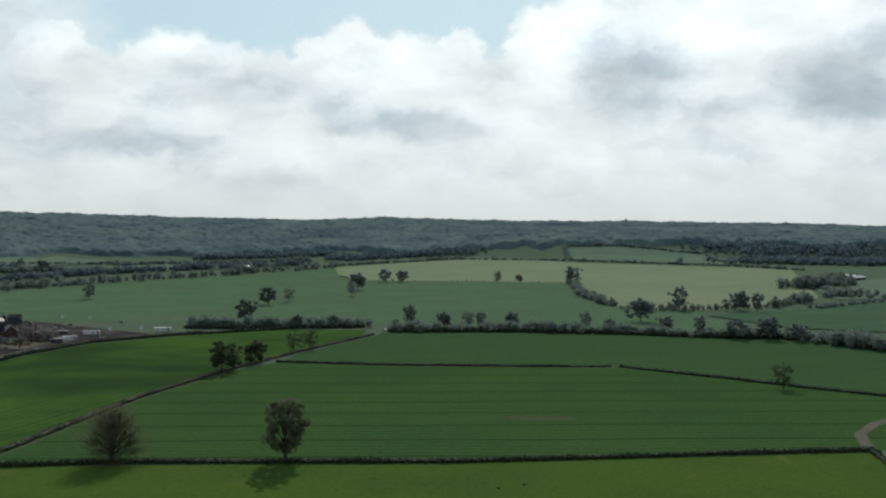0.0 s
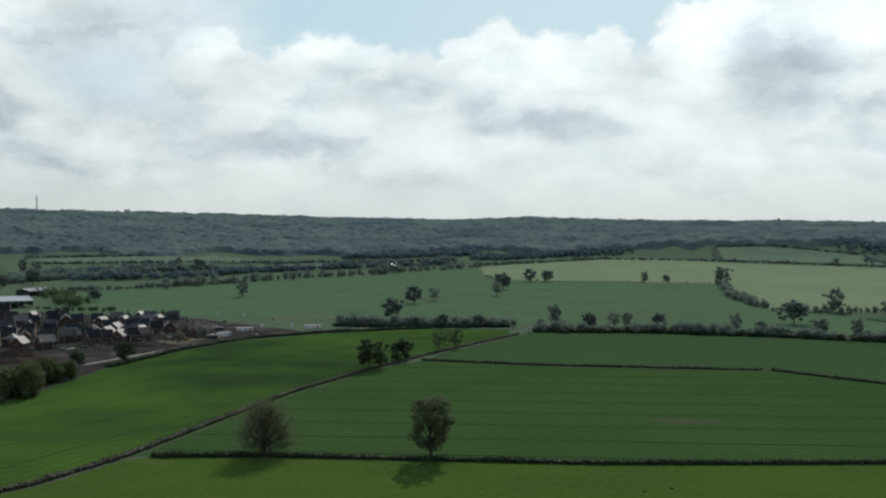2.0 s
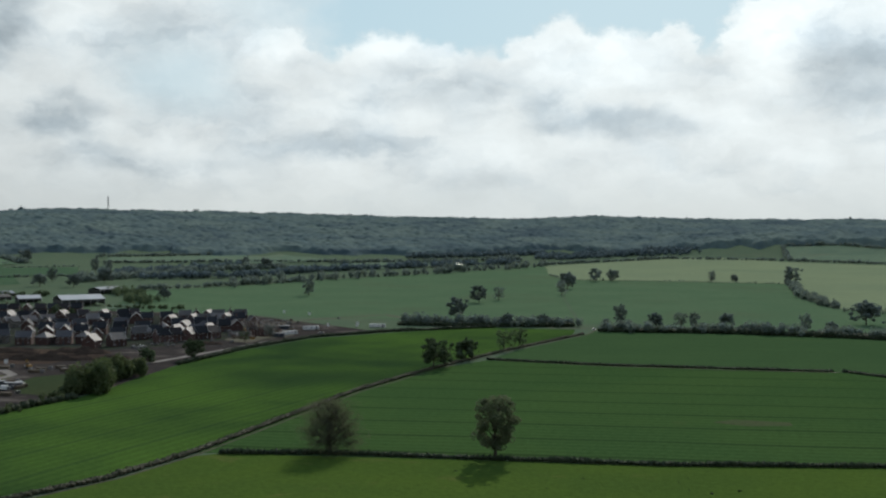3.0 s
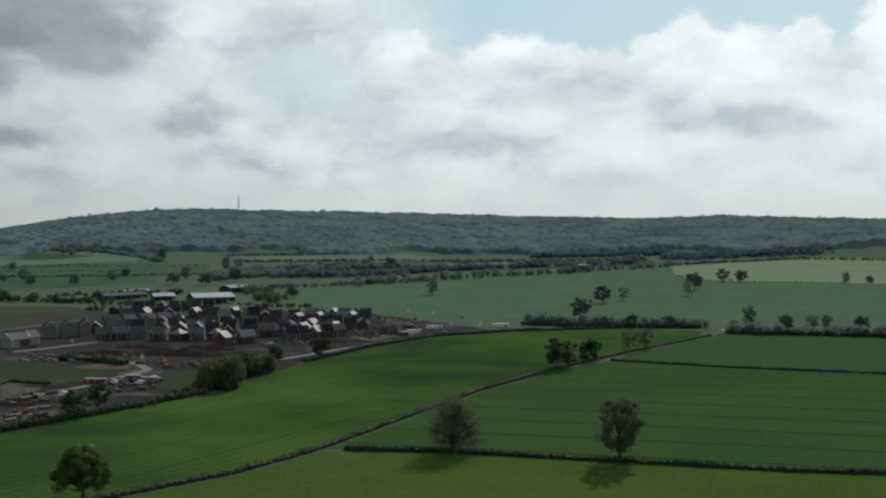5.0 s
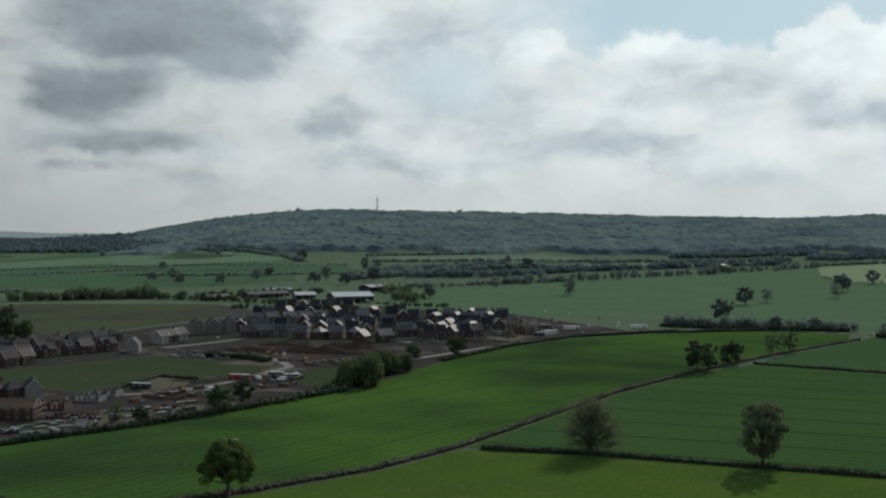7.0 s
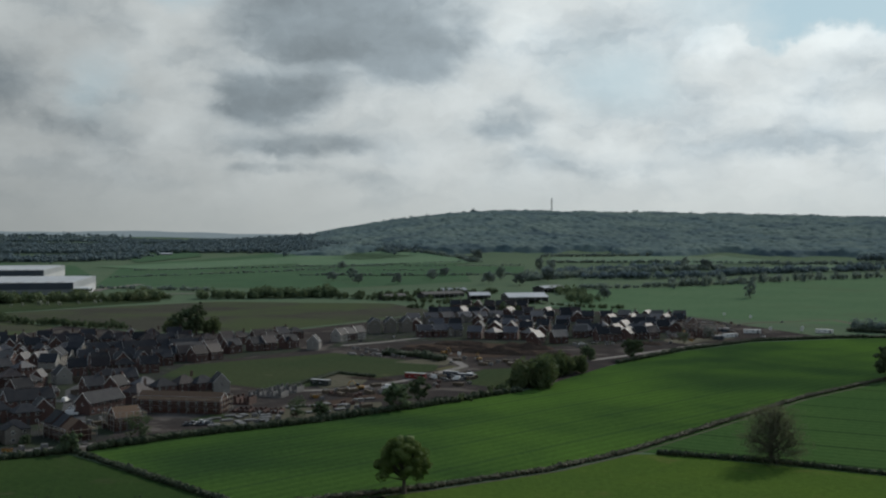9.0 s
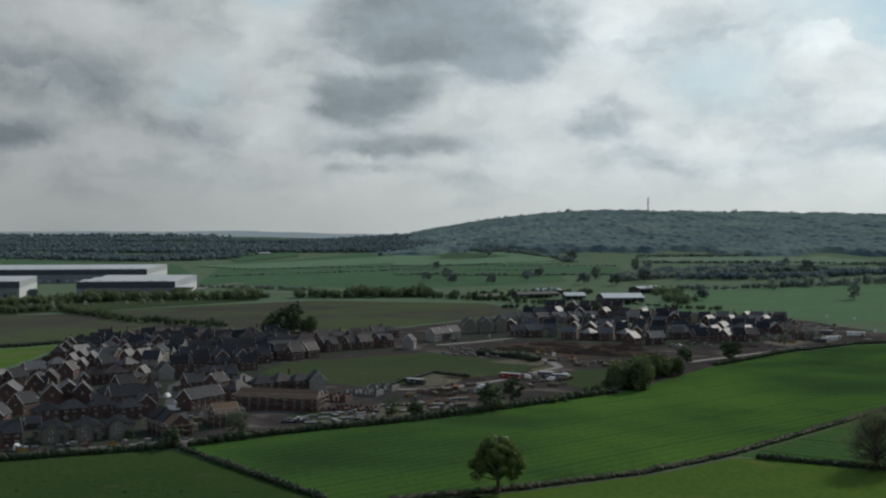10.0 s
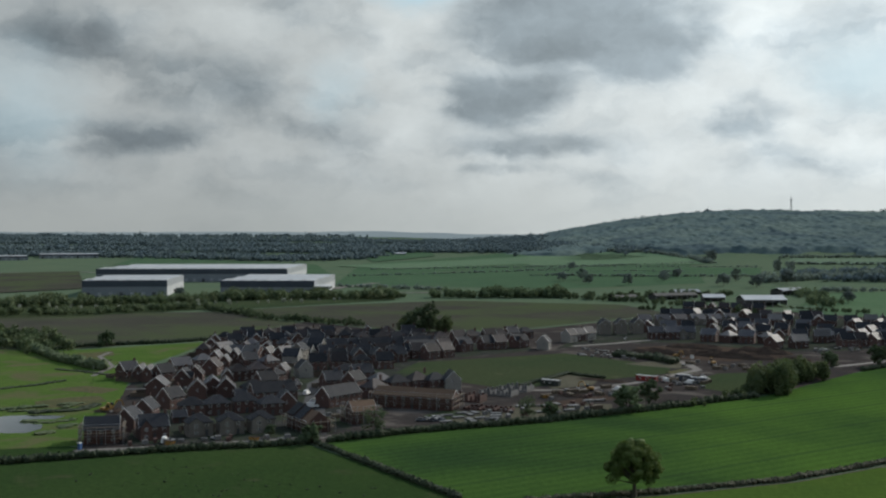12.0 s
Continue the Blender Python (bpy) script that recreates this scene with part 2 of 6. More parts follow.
M_BRIGHT_MEADOW = field_mat("lush green meadow", (0.054, 0.100, 0.018), (0.070, 0.112, 0.024), blotch=((0.095, 0.092, 0.045), 0.035, 0.50, 0.70), scale=0.03)
# soil colour lowered to stand for cloud shade over the site
M_SITE = field_mat("churned building soil", (0.044, 0.036, 0.032), (0.034, 0.030, 0.028), blotch=((0.100, 0.088, 0.078), 0.035, 0.50, 0.66), scale=0.05)
M_BARE = field_mat("thin wheat over bare soil", (0.062, 0.074, 0.034), (0.056, 0.078, 0.032), scale=0.1)
M_TRACK = mat("trodden earth track", (0.058, 0.056, 0.036), (0.076, 0.072, 0.048), 0.1, 1.2, 0.95, where="World", spec=0.08)
M_ROAD = mat("pale worn road", (0.130, 0.122, 0.112), (0.165, 0.155, 0.142), 0.1, 1.5, 0.9, where="World", spec=0.15)
M_ASPHALT = mat("grey asphalt", (0.050, 0.051, 0.053), (0.066, 0.066, 0.066), 0.1, 1.5, 0.85, where="World", spec=0.12)
M_HEDGE = mat("dark hawthorn hedge", (0.024, 0.038, 0.018), (0.038, 0.051, 0.023), 0.2, 1.2, 0.9, through_leaf=0.15)
M_HEDGE_DRY = mat("dry ragged hedge", (0.062, 0.065, 0.036), (0.084, 0.079, 0.048), 0.2, 1.2, 0.9, through_leaf=0.2)
M_SCRUB = mat("mixed scrub leaves", (0.076, 0.112, 0.050), (0.115, 0.146, 0.070), 0.05, 0.8, 0.9, through_leaf=0.3)
M_BLOSSOM = mat("pale blossom", (0.30, 0.32, 0.26), (0.22, 0.25, 0.18), 0.3, 2.0, 0.9, through_leaf=0.2)
M_BARK = mat("grey brown bark", (0.050, 0.042, 0.034), (0.075, 0.066, 0.052), 1.0, 5.0, 0.95)
M_OAK = mat("fresh oak leaves", (0.082, 0.130, 0.030), (0.115, 0.155, 0.040), 0.25, 1.5, 0.8, through_leaf=0.35)
M_BUD = mat("budding twigs", (0.106, 0.123, 0.068), (0.128, 0.144, 0.078), 0.3, 1.5, 0.9, through_leaf=0.5)
M_ASH = mat("sparse young leaves", (0.103, 0.131, 0.074), (0.125, 0.152, 0.085), 0.3, 1.5, 0.9, through_leaf=0.5)
M_FARTREE = mat("dark tree leaves", (0.080, 0.112, 0.064), (0.109, 0.141, 0.077), 0.2, 1.0, 0.9, spread=0.3, through_leaf=0.3, spec=0.0)
# same trees farther off, with haze painted into the leaf colour
M_FARTREE_HAZED = mat("tree leaves paled for haze", (0.147, 0.182, 0.161), (0.168, 0.202, 0.170), 0.2, 1.0, 0.9, spread=0.3, through_leaf=0.35, sheen=0.2, spec=0.0)
# far woods: aerial haze is painted in as a paler, bluer base colour
M_WOOD_CANOPY_HAZED = mat("mixed woodland canopy tinted for haze", (0.071, 0.105, 0.105), (0.113, 0.150, 0.127), 0.010, 0.05, 1.0, bump=0, where="World", sheen=0.06, spec=0.0, blotch=((0.052, 0.078, 0.084), 0.0065, 0.48, 0.66))
M_WOOD_MID_HAZED = mat("hedge trees paled for haze", (0.139, 0.178, 0.149), (0.165, 0.202, 0.159), 0.03, 0.3, 1.0, bump=0, where="World", through_leaf=0.35, sheen=0.25, spec=0.0)
M_WOOD_HAZE = mat("far woodland paled for haze", (0.104, 0.140, 0.149), (0.130, 0.166, 0.166), 0.02, 0.05, 1.0, bump=0, where="World", through_leaf=0.1, sheen=0.08, spec=0.0)
M_SCRUB2 = mat("thick green scrub", (0.068, 0.100, 0.039), (0.100, 0.127, 0.054), 0.1, 0.8, 0.9, through_leaf=0.3)
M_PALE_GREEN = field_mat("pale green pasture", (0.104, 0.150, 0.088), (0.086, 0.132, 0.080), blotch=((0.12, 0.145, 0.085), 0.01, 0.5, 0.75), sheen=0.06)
# paler base puts part of the roofs' sun glint into the colour
M_GLINT_TILE = mat("roof tile paled for sun glint", (0.110, 0.104, 0.100), (0.140, 0.130, 0.122), 0.4, 3.0, 0.60, bump=0.5, spread=0.5, spec=0.25)
M_WRAP = mat("white plastic wrap", (0.080, 0.083, 0.084), (0.125, 0.126, 0.125), 0.5, 4.0, 0.5, spread=0.35)
M_ESTATE = field_mat("dark estate gardens and tarmac", (0.030, 0.030, 0.028), (0.034, 0.042, 0.024), blotch=((0.06, 0.056, 0.052), 0.09, 0.55, 0.7), scale=0.06)
M_REED = field_mat("dry reeds", (0.095, 0.085, 0.045), (0.07, 0.075, 0.035), scale=0.1)
M_PLANK = mat("weathered planks", (0.077, 0.061, 0.041), (0.099, 0.077, 0.052), 1.0, 6.0, 0.9)
M_BOARD = mat("dark weathered boarding", (0.040, 0.042, 0.042), (0.055, 0.055, 0.052), 0.5, 3.0, 0.85)
M_BOARD2 = mat("brown fence boards", (0.060, 0.046, 0.034), (0.078, 0.060, 0.044), 0.5, 4.0, 0.9, spread=0.3)
M_BLOCK = mat("grey concrete block", (0.130, 0.130, 0.128), (0.170, 0.170, 0.165), 0.6, 5.0, 0.95)
M_SOIL = mat("dug brown soil", (0.056, 0.042, 0.034), (0.074, 0.056, 0.044), 0.2, 1.5, 1.0, bump=0.6, where="World", spec=0.0)
M_RED = mat("red painted steel", (0.20, 0.018, 0.014), (0.17, 0.018, 0.015), 0.4, 4.0, 0.5)
M_DARKGREEN = mat("dark green painted steel", (0.018, 0.026, 0.022), (0.022, 0.03, 0.026), 0.4, 4.0, 0.5)
M_YELLOW = mat("yellow machine paint", (0.27, 0.15, 0.03), (0.24, 0.13, 0.03), 0.6, 4.0, 0.55)
M_BLUE = mat("blue plastic", (0.04, 0.10, 0.24), (0.05, 0.11, 0.25), 0.6, 4.0, 0.5)
M_DARKCAR = mat("dark car paint", (0.03, 0.032, 0.036), (0.035, 0.037, 0.04), 0.6, 4.0, 0.3)
M_RUBBER = mat("black rubber", (0.015, 0.015, 0.015), (0.02, 0.02, 0.02), 0.6, 8.0, 0.9)
M_CLAD_MID = mat("mid grey cladding", (0.26, 0.28, 0.30), (0.30, 0.32, 0.34), 0.05, 0.6, 0.5, 0.1, 0.1)
# lighter than slate, with the far cluster's sunlight put into the tile colour
M_GREYTILE = mat("grey roof tile", (0.048, 0.048, 0.055), (0.066, 0.065, 0.068), 0.4, 3.0, 0.62, bump=0.4, spread=0.35, spec=0.3)
M_BRICK = mat("red brick", (0.088, 0.048, 0.040), (0.070, 0.042, 0.036), 0.4, 9.0, 0.9, spread=0.25)
M_STONE = mat("buff stone", (0.150, 0.138, 0.118), (0.125, 0.116, 0.100), 0.4, 6.0, 0.9, spread=0.15)
M_RENDER = mat("cream render", (0.240, 0.230, 0.210), (0.200, 0.195, 0.180), 0.3, 5.0, 0.85, spread=0.12)
# slate is dark itself, taken darker still for cloud shade over the town
M_SLATE = mat("dark slate", (0.024, 0.026, 0.031), (0.032, 0.034, 0.038), 0.4, 3.0, 0.62, bump=0.4, spread=0.35, spec=0.07)
M_TILE = mat("brown roof tile", (0.034, 0.029, 0.030), (0.044, 0.037, 0.036), 0.4, 3.0, 0.6, bump=0.4, spread=0.4, spec=0.12)
M_MEMBRANE = mat("orange roofing felt", (0.128, 0.076, 0.044), (0.112, 0.068, 0.040), 0.4, 3.0, 0.8)
M_WHITE = mat("white painted trim", (0.70, 0.70, 0.68), (0.62, 0.62, 0.60), 0.5, 4.0, 0.5, bump=0.05)
M_GLASS = glass_mat("window glass", (0.02, 0.024, 0.028))
M_DOOR = mat("dark painted door", (0.04, 0.045, 0.05), (0.05, 0.055, 0.06), 0.5, 4.0, 0.5, spread=0.4)
M_CLAD_DARK = mat("dark blue cladding", (0.045, 0.058, 0.078), (0.052, 0.066, 0.086), 0.05, 0.6, 0.5, 0.2, 0.1)
M_CLAD_GREY = mat("grey cladding", (0.165, 0.190, 0.215), (0.185, 0.210, 0.235), 0.05, 0.6, 0.5, 0.2, 0.1)
M_CLAD_WHITE = mat("white cladding", (0.420, 0.440, 0.450), (0.480, 0.490, 0.500), 0.05, 0.6, 0.5, 0.0, 0.1)
M_ROOF_PALE = mat("pale metal roof", (0.340, 0.360, 0.375), (0.400, 0.420, 0.430), 0.03, 0.5, 0.4, 0.1, 0.1)
M_STEEL = mat("galvanised steel", (0.30, 0.31, 0.32), (0.38, 0.39, 0.40), 0.5, 5.0, 0.45, 0.6, 0.1)
# the hills' hazy brightness is emitted by the material itself
M_HORIZON_GLOW = bpy.data.materials.new("glowing distant hills")
M_HORIZON_GLOW.use_nodes = True
hills = Nodes(M_HORIZON_GLOW.node_tree)
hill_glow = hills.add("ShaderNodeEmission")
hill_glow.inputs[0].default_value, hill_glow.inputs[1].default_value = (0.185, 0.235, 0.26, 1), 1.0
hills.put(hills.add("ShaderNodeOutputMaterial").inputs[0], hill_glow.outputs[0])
M_WATER = glass_mat("pond water", (0.03, 0.035, 0.035))


# ---------------------------------------------------------------- shapes
def terrain_table(a, pairs):
    for (a0, v0), (a1, v1) in zip(pairs, pairs[1:]):
        if a0 <= a <= a1:
            return v0 + (v1 - v0) * (a - a0) / (a1 - a0)
    return 0.0


RIDGE = [(-90, 0), (-44, 0), (-42, 6), (-40, 16), (-38.7, 29), (-37.1, 40), (-35.3, 59), (-33.7, 72), (-32.5, 78), (-30.9, 85), (-29.2, 89), (-27, 85),
         (-24.8, 83), (-22, 82), (-18.8, 77.5), (-15, 72), (-12.2, 66), (-10.3, 66), (-7.2, 60), (-5, 64), (-3, 70), (-1.3, 66), (1.9, 61.5),
         (6.1, 58.6), (9.8, 58.6), (12.2, 55.5), (17, 52.4), (21.3, 44.7), (32, 30), (60, 0)]
SPUR = [(0.5, 0), (4, 16), (8, 22), (26, 22), (40, 0)]
DIP = [(-90, -32), (-65, -32), (-50, -36), (-46, -40), (-42, -52), (-38, -30), (-34, 0)]


def height(x, y):
    """The lie of the land: flat near by, rising slowly outwards, with the wooded ridge."""
    r, a = math.hypot(x, y), math.degrees(math.atan2(x, y))
    s = max(0.0, min(1.0, (r - 2450) / 850))
    w = s * s * (3 - 2 * s) if r <= 3300 else max(0.0, 1 - (r - 3300) / 1300)
    q = max(0.0, min(1.0, (r - 3300) / 1200))
    k = max(0.0, 1 - abs(r - 2780) / 330)
    spur = terrain_table(a, SPUR) * k * k * (3 - 2 * k)
    return spur + 52 * (max(0.0, r - 900) / 3100) ** 2 + terrain_table(a, RIDGE) * w + terrain_table(a, DIP) * q * q * (3 - 2 * q)


def finish(mesh, materials, smooth=False):
    for m in materials if isinstance(materials, (list, tuple)) else [materials]:
        mesh.materials.append(m)
    if smooth:
        for f in mesh.polygons:
            f.use_smooth = True
    return mesh


def from_arrays(name, verts, faces, material, smooth=False):
    """A mesh from an array of points and an array of equal-sided faces."""
    mesh = bpy.data.meshes.new(name)
    verts, faces = np.asarray(verts, dtype=np.float32), np.asarray(faces, dtype=np.int32)
    k = faces.shape[1]
    mesh.vertices.add(len(verts))
    mesh.vertices.foreach_set("co", verts.ravel())
    mesh.loops.add(faces.size)
    mesh.loops.foreach_set("vertex_index", faces.ravel())
    mesh.polygons.add(len(faces))
    mesh.polygons.foreach_set("loop_start", np.arange(0, faces.size, k, dtype=np.int32))
    mesh.polygons.foreach_set("loop_total", np.full(len(faces), k, dtype=np.int32))
    mesh.polygons.foreach_set("use_smooth", np.full(len(faces), smooth))
    mesh.update(calc_edges=True)
    return finish(mesh, material)


def part(name, bm, material, parent, label=""):
    """Links a bmesh as one mesh object under a thing or a part."""
    mesh = bpy.data.meshes.new(name)
    bm.to_mesh(mesh)
    bm.free()
    ob = new(name, finish(mesh, material))
    ob.parent = parent
    return tagged(ob, label)


def part_mesh(name, mesh, parent, label=""):
    ob = new(name, mesh)
    ob.parent = parent
    return tagged(ob, label)


def thing(name, label, category, group="", kind=""):
    return tagged(new(name), label, category, group, kind)


def box(bm, x0, x1, y0, y1, z0, z1):
    v = [bm.verts.new(c) for c in ((x0, y0, z0), (x1, y0, z0), (x1, y1, z0), (x0, y1, z0), (x0, y0, z1), (x1, y0, z1), (x1, y1, z1), (x0, y1, z1))]
    for f in ((3, 2, 1, 0), (4, 5, 6, 7), (0, 1, 5, 4), (1, 2, 6, 5), (2, 3, 7, 6), (3, 0, 4, 7)):
        bm.faces.new([v[i] for i in f])
    return bm


def boxes(*rows):
    bm = bmesh.new()
    for row in rows:
        box(bm, *row)
    return bm


def prism(bm, profile, x0, x1):
    """A closed profile of (y, z), drawn out along x."""
    a = [bm.verts.new((x0, y, z)) for y, z in profile]
    b = [bm.verts.new((x1, y, z)) for y, z in profile]
    n = len(a)
    bm.faces.new(a[::-1])
    bm.faces.new(b)
    for i in range(n):
        bm.faces.new((a[i], a[(i + 1) % n], b[(i + 1) % n], b[i]))
    return bm


def sheet(name, corners, material, label, category, lift=0.05, kind="structure"):
    """A field or yard laid over the land, with a wandering edge."""
    rnd = random.Random(name + str(corners[0]))
    bm = bmesh.new()
    outline = []
    for i, (x, y) in enumerate(corners):
        x1, y1 = corners[(i + 1) % len(corners)]
        steps = max(1, int(math.hypot(x1 - x, y1 - y) / 25))
        for s in range(steps):
            wob = 0.6 if s else 0
            outline.append((x + (x1 - x) * s / steps + rnd.uniform(-wob, wob), y + (y1 - y) * s / steps + rnd.uniform(-wob, wob)))
    bm.faces.new([bm.verts.new((x, y, 0)) for x, y in outline])
    if max(math.hypot(x, y) for x, y in corners) > 880:
        for axis in (0, 1):
            lo, hi = min(c[axis] for c in corners), max(c[axis] for c in corners)
            for k in range(int(lo // 100) + 1, int(hi // 100) + 1):
                no = (1, 0, 0) if axis == 0 else (0, 1, 0)
                bmesh.ops.bisect_plane(bm, geom=bm.verts[:] + bm.edges[:] + bm.faces[:], plane_co=(k * 100 * no[0], k * 100 * no[1], 0), plane_no=no)
    bmesh.ops.triangulate(bm, faces=bm.faces[:])
    for v in bm.verts:
        v.co.z = height(v.co.x, v.co.y) + lift + 0.0004 * max(0, v.co.xy.length - 900)
    for f in bm.faces:
        f.normal_update()
        if f.normal.z < 0:
            f.normal_flip()
    mesh = bpy.data.meshes.new(name)
    bm.to_mesh(mesh)
    bm.free()
    return tagged(new(name, finish(mesh, material)), label, category, kind=kind)


def ribbon(name, points, width, material, label, category, lift=0.09):
    """A road or track along a line of points."""
    path = spaced(points, 8.0)
    left, right = [], []
    for i, p in enumerate(path):
        d = (path[min(i + 1, len(path) - 1)] - path[max(i - 1, 0)]).normalized()
        side = Vector((-d.y, d.x)) * width / 2 * (1 + 0.12 * noise.noise((p.x * 0.05, p.y * 0.05, 3)))
        left.append(p + side)
        right.append(p - side)
    verts = [(p.x, p.y, height(p.x, p.y) + lift + 0.0005 * max(0, p.length - 900)) for p in left + right]
    n = len(left)
    faces = [(i + n, i + n + 1, i + 1, i) for i in range(n - 1)]
    return tagged(new(name, from_arrays(name, verts, faces, material)), label, category, kind="structure")


def spaced(points, step):
    """Points at even steps along a line, in 2D."""
    out = []
    pts = [Vector(p) for p in points]
    for a, b in zip(pts, pts[1:]):
        n = max(1, int((b - a).length / step))
        out += [a.lerp(b, i / n) for i in range(n)]
    return out + [pts[-1]]


def ico(level):
    bm = bmesh.new()
    bmesh.ops.create_icosphere(bm, subdivisions=level, radius=1.0)
    v = np.array([x.co[:] for x in bm.verts])
    f = np.array([[x.index for x in y.verts] for y in bm.faces])
    bm.free()
    return v, f


ICO1, ICO2 = ico(1), ico(2)


def lumps(centres, radii, rng, base=ICO1, rough=0.3):
    """Points and faces of uneven leaf masses at the centres, with radii (x, y, z)."""
    bv, bf = base
    centres, radii = np.asarray(centres, float), np.asarray(radii, float)
    n = len(centres)
    v = bv[None] * (1 + rng.uniform(-rough, rough, (n, len(bv), 1))) + rng.uniform(-rough, rough, (n, len(bv), 3)) * 0.4
    v = v * radii[:, None, :] + centres[:, None, :]
    f = bf[None] + (np.arange(n) * len(bv))[:, None, None]
    return v.reshape(-1, 3), f.reshape(-1, 3)


def clumps(name, centres, radii, material, rng, base=ICO1, rough=0.3, smooth=False):
    v, f = lumps(centres, radii, rng, base, rough)
    return from_arrays(name, v, f, material, smooth)


def leafy_mesh(name, kv, kf, lv, lf, material):
    """Solid inner masses, smooth, with loose leaf sprays over them."""
    tris = np.concatenate([lf[:, [0, 1, 2]], lf[:, [0, 2, 3]]]) + len(kv)
    mesh = from_arrays(name, np.concatenate([kv, lv]), np.concatenate([kf, tris]), material)
    mesh.polygons.foreach_set("use_smooth", np.arange(len(mesh.polygons)) < len(kf))
    return mesh


def leaf_quads(centres, sizes, rng):
    """Loose leaf sprays: one bent quad each."""
    n = len(centres)
    a = rng.normal(size=(n, 3))
    a /= np.linalg.norm(a, axis=1, keepdims=True)
    b = np.cross(a, rng.normal(size=(n, 3)))
    b /= np.linalg.norm(b, axis=1, keepdims=True)
    s = np.asarray(sizes)[:, None]
    k = rng.uniform(0.5, 1.0, (n, 1))
    v = np.stack([centres - a * s, centres - b * s * k, centres + a * s, centres + b * s * k], 1)
    return v.reshape(-1, 3), np.arange(4 * n).reshape(n, 4)


def tubes(paths, sides=6):
    """Tapered limbs: each path is a list of (point, radius)."""
    V, F = [], []
    for path in paths:
        start = len(V)
        for i, (p, r) in enumerate(path):
            d = (Vector(path[min(i + 1, len(path) - 1)][0]) - Vector(path[max(i - 1, 0)][0])).normalized()
            u = d.orthogonal().normalized()
            w = d.cross(u)
            for k in range(sides):
                c, s = math.cos(6.2832 * k / sides), math.sin(6.2832 * k / sides)
                V.append(Vector(p) + (u * c + w * s) * r)
        for i in range(len(path) - 1):
            for k in range(sides):
                a, b = start + i * sides + k, start + i * sides + (k + 1) % sides
                F.append((a, b, b + sides, a + sides))
    return np.array(V), np.array(F)


def tree_meshes(seed, tall, wide, clear, leaves, size, leaf_m, shape=1.0, lobes=14, twigs=3, thick=0.028, dome=False, fuzz=0.068, wild=0.0, core=0.0, shell=0.0):
    """Trunk with limbs, and crown of loose leaf sprays round the limb ends."""
    rnd, rng = random.Random(seed), np.random.default_rng(seed)
    lean = Vector((rnd.uniform(-0.04, 0.04), rnd.uniform(-0.04, 0.04), 1))
    r0 = tall * thick
    trunk = [(lean * (tall * 0.86 * i / 7) + Vector((rnd.uniform(-1, 1), rnd.uniform(-1, 1), 0)) * 0.012 * tall * (i > 0), r0 * (1.25 if i == 0 else 1) * (1 - i / 7.6)) for i in range(8)]
    paths, ends = [trunk], []
    mid, half = (tall + clear) / 2, (tall - clear) / 2
    for i in range(lobes):
        f = (i + 0.5) / lobes
        up = clear + (tall - clear) * (0.10 + 0.88 * f)
        ring = math.sqrt(max(0.05, 1 - ((up - mid) / half) ** 2)) ** shape
        if dome:
            ring = math.sqrt(max(0.04, 1 - ((up - clear) / (tall - clear)) ** 2))
        turn = i * 2.4 + rnd.uniform(-0.5, 0.5)
        out = wide / 2 * ring * rnd.uniform(0.62, 0.98)
        if wild:
            out *= 1 + wild * math.sin(turn + seed) + wild * rnd.uniform(-0.8, 0.6)
            up += (tall - clear) * wild * rnd.uniform(-0.3, 0.12)
        end = Vector((math.cos(turn) * out, math.sin(turn) * out, up))
        root_z = clear * 0.8 + (up - clear) * rnd.uniform(0.25, 0.6)
        root = lean * root_z
        bend = root.lerp(end, 0.5) + Vector((0, 0, rnd.uniform(-0.02, 0.08) * tall))
        r = r0 * rnd.uniform(0.28, 0.42)
        paths.append([(root, r), (bend, r * 0.6), (end, r * 0.18)])
        ends.append(end)
        for _ in range(twigs):
            tip = end + Vector((rnd.gauss(0, 1), rnd.gauss(0, 1), rnd.gauss(0.2, 0.8))) * wide * 0.13
            paths.append([(bend.lerp(end, rnd.uniform(0.1, 0.8)), r * 0.35), (tip, r * 0.08)])
            ends.append(tip)
    if not shell:
        ends.append(lean * tall * 0.9)
    ends = np.array([e[:] for e in ends])
    pick = rng.integers(0, len(ends), leaves)
    spread = rng.normal(size=(leaves, 3)) * np.array((1, 1, 0.8)) * wide * fuzz * rng.uniform(0.5, 1.25, (leaves, 1))
    centres = ends[pick] + spread
    if shell:
        d = rng.normal(size=(leaves, 3)) + np.array((0, 0, 0.35))
        d /= np.linalg.norm(d, axis=1, keepdims=True)
        lobe = rng.uniform(0.7, 1.25, len(ends))
        centres = ends[pick] + d * wide * shell * rng.uniform(0.80, 1.06, (leaves, 1)) * lobe[pick][:, None] * np.array((1, 1, 0.8))
    centres[:, 2] = np.clip(centres[:, 2], clear * 0.75, tall * 1.02)
    lv, lf = leaf_quads(centres, size * rng.uniform(0.5, 1.3, leaves), rng)
    tv, tf = tubes(paths)
    trunk_mesh = from_arrays("trunk", tv, tf, M_BARK, True)
    if not core:
        return trunk_mesh, from_arrays("crown", lv, lf, leaf_m)
    kv, kf = lumps(ends, np.ones((len(ends), 3)) * wide * core * rng.uniform(0.6, 1.2, (len(ends), 1)) * np.array((1, 1, 0.85)), rng, ICO1, 0.3)
    return trunk_mesh, leafy_mesh("crown", kv, kf, lv, lf, leaf_m)


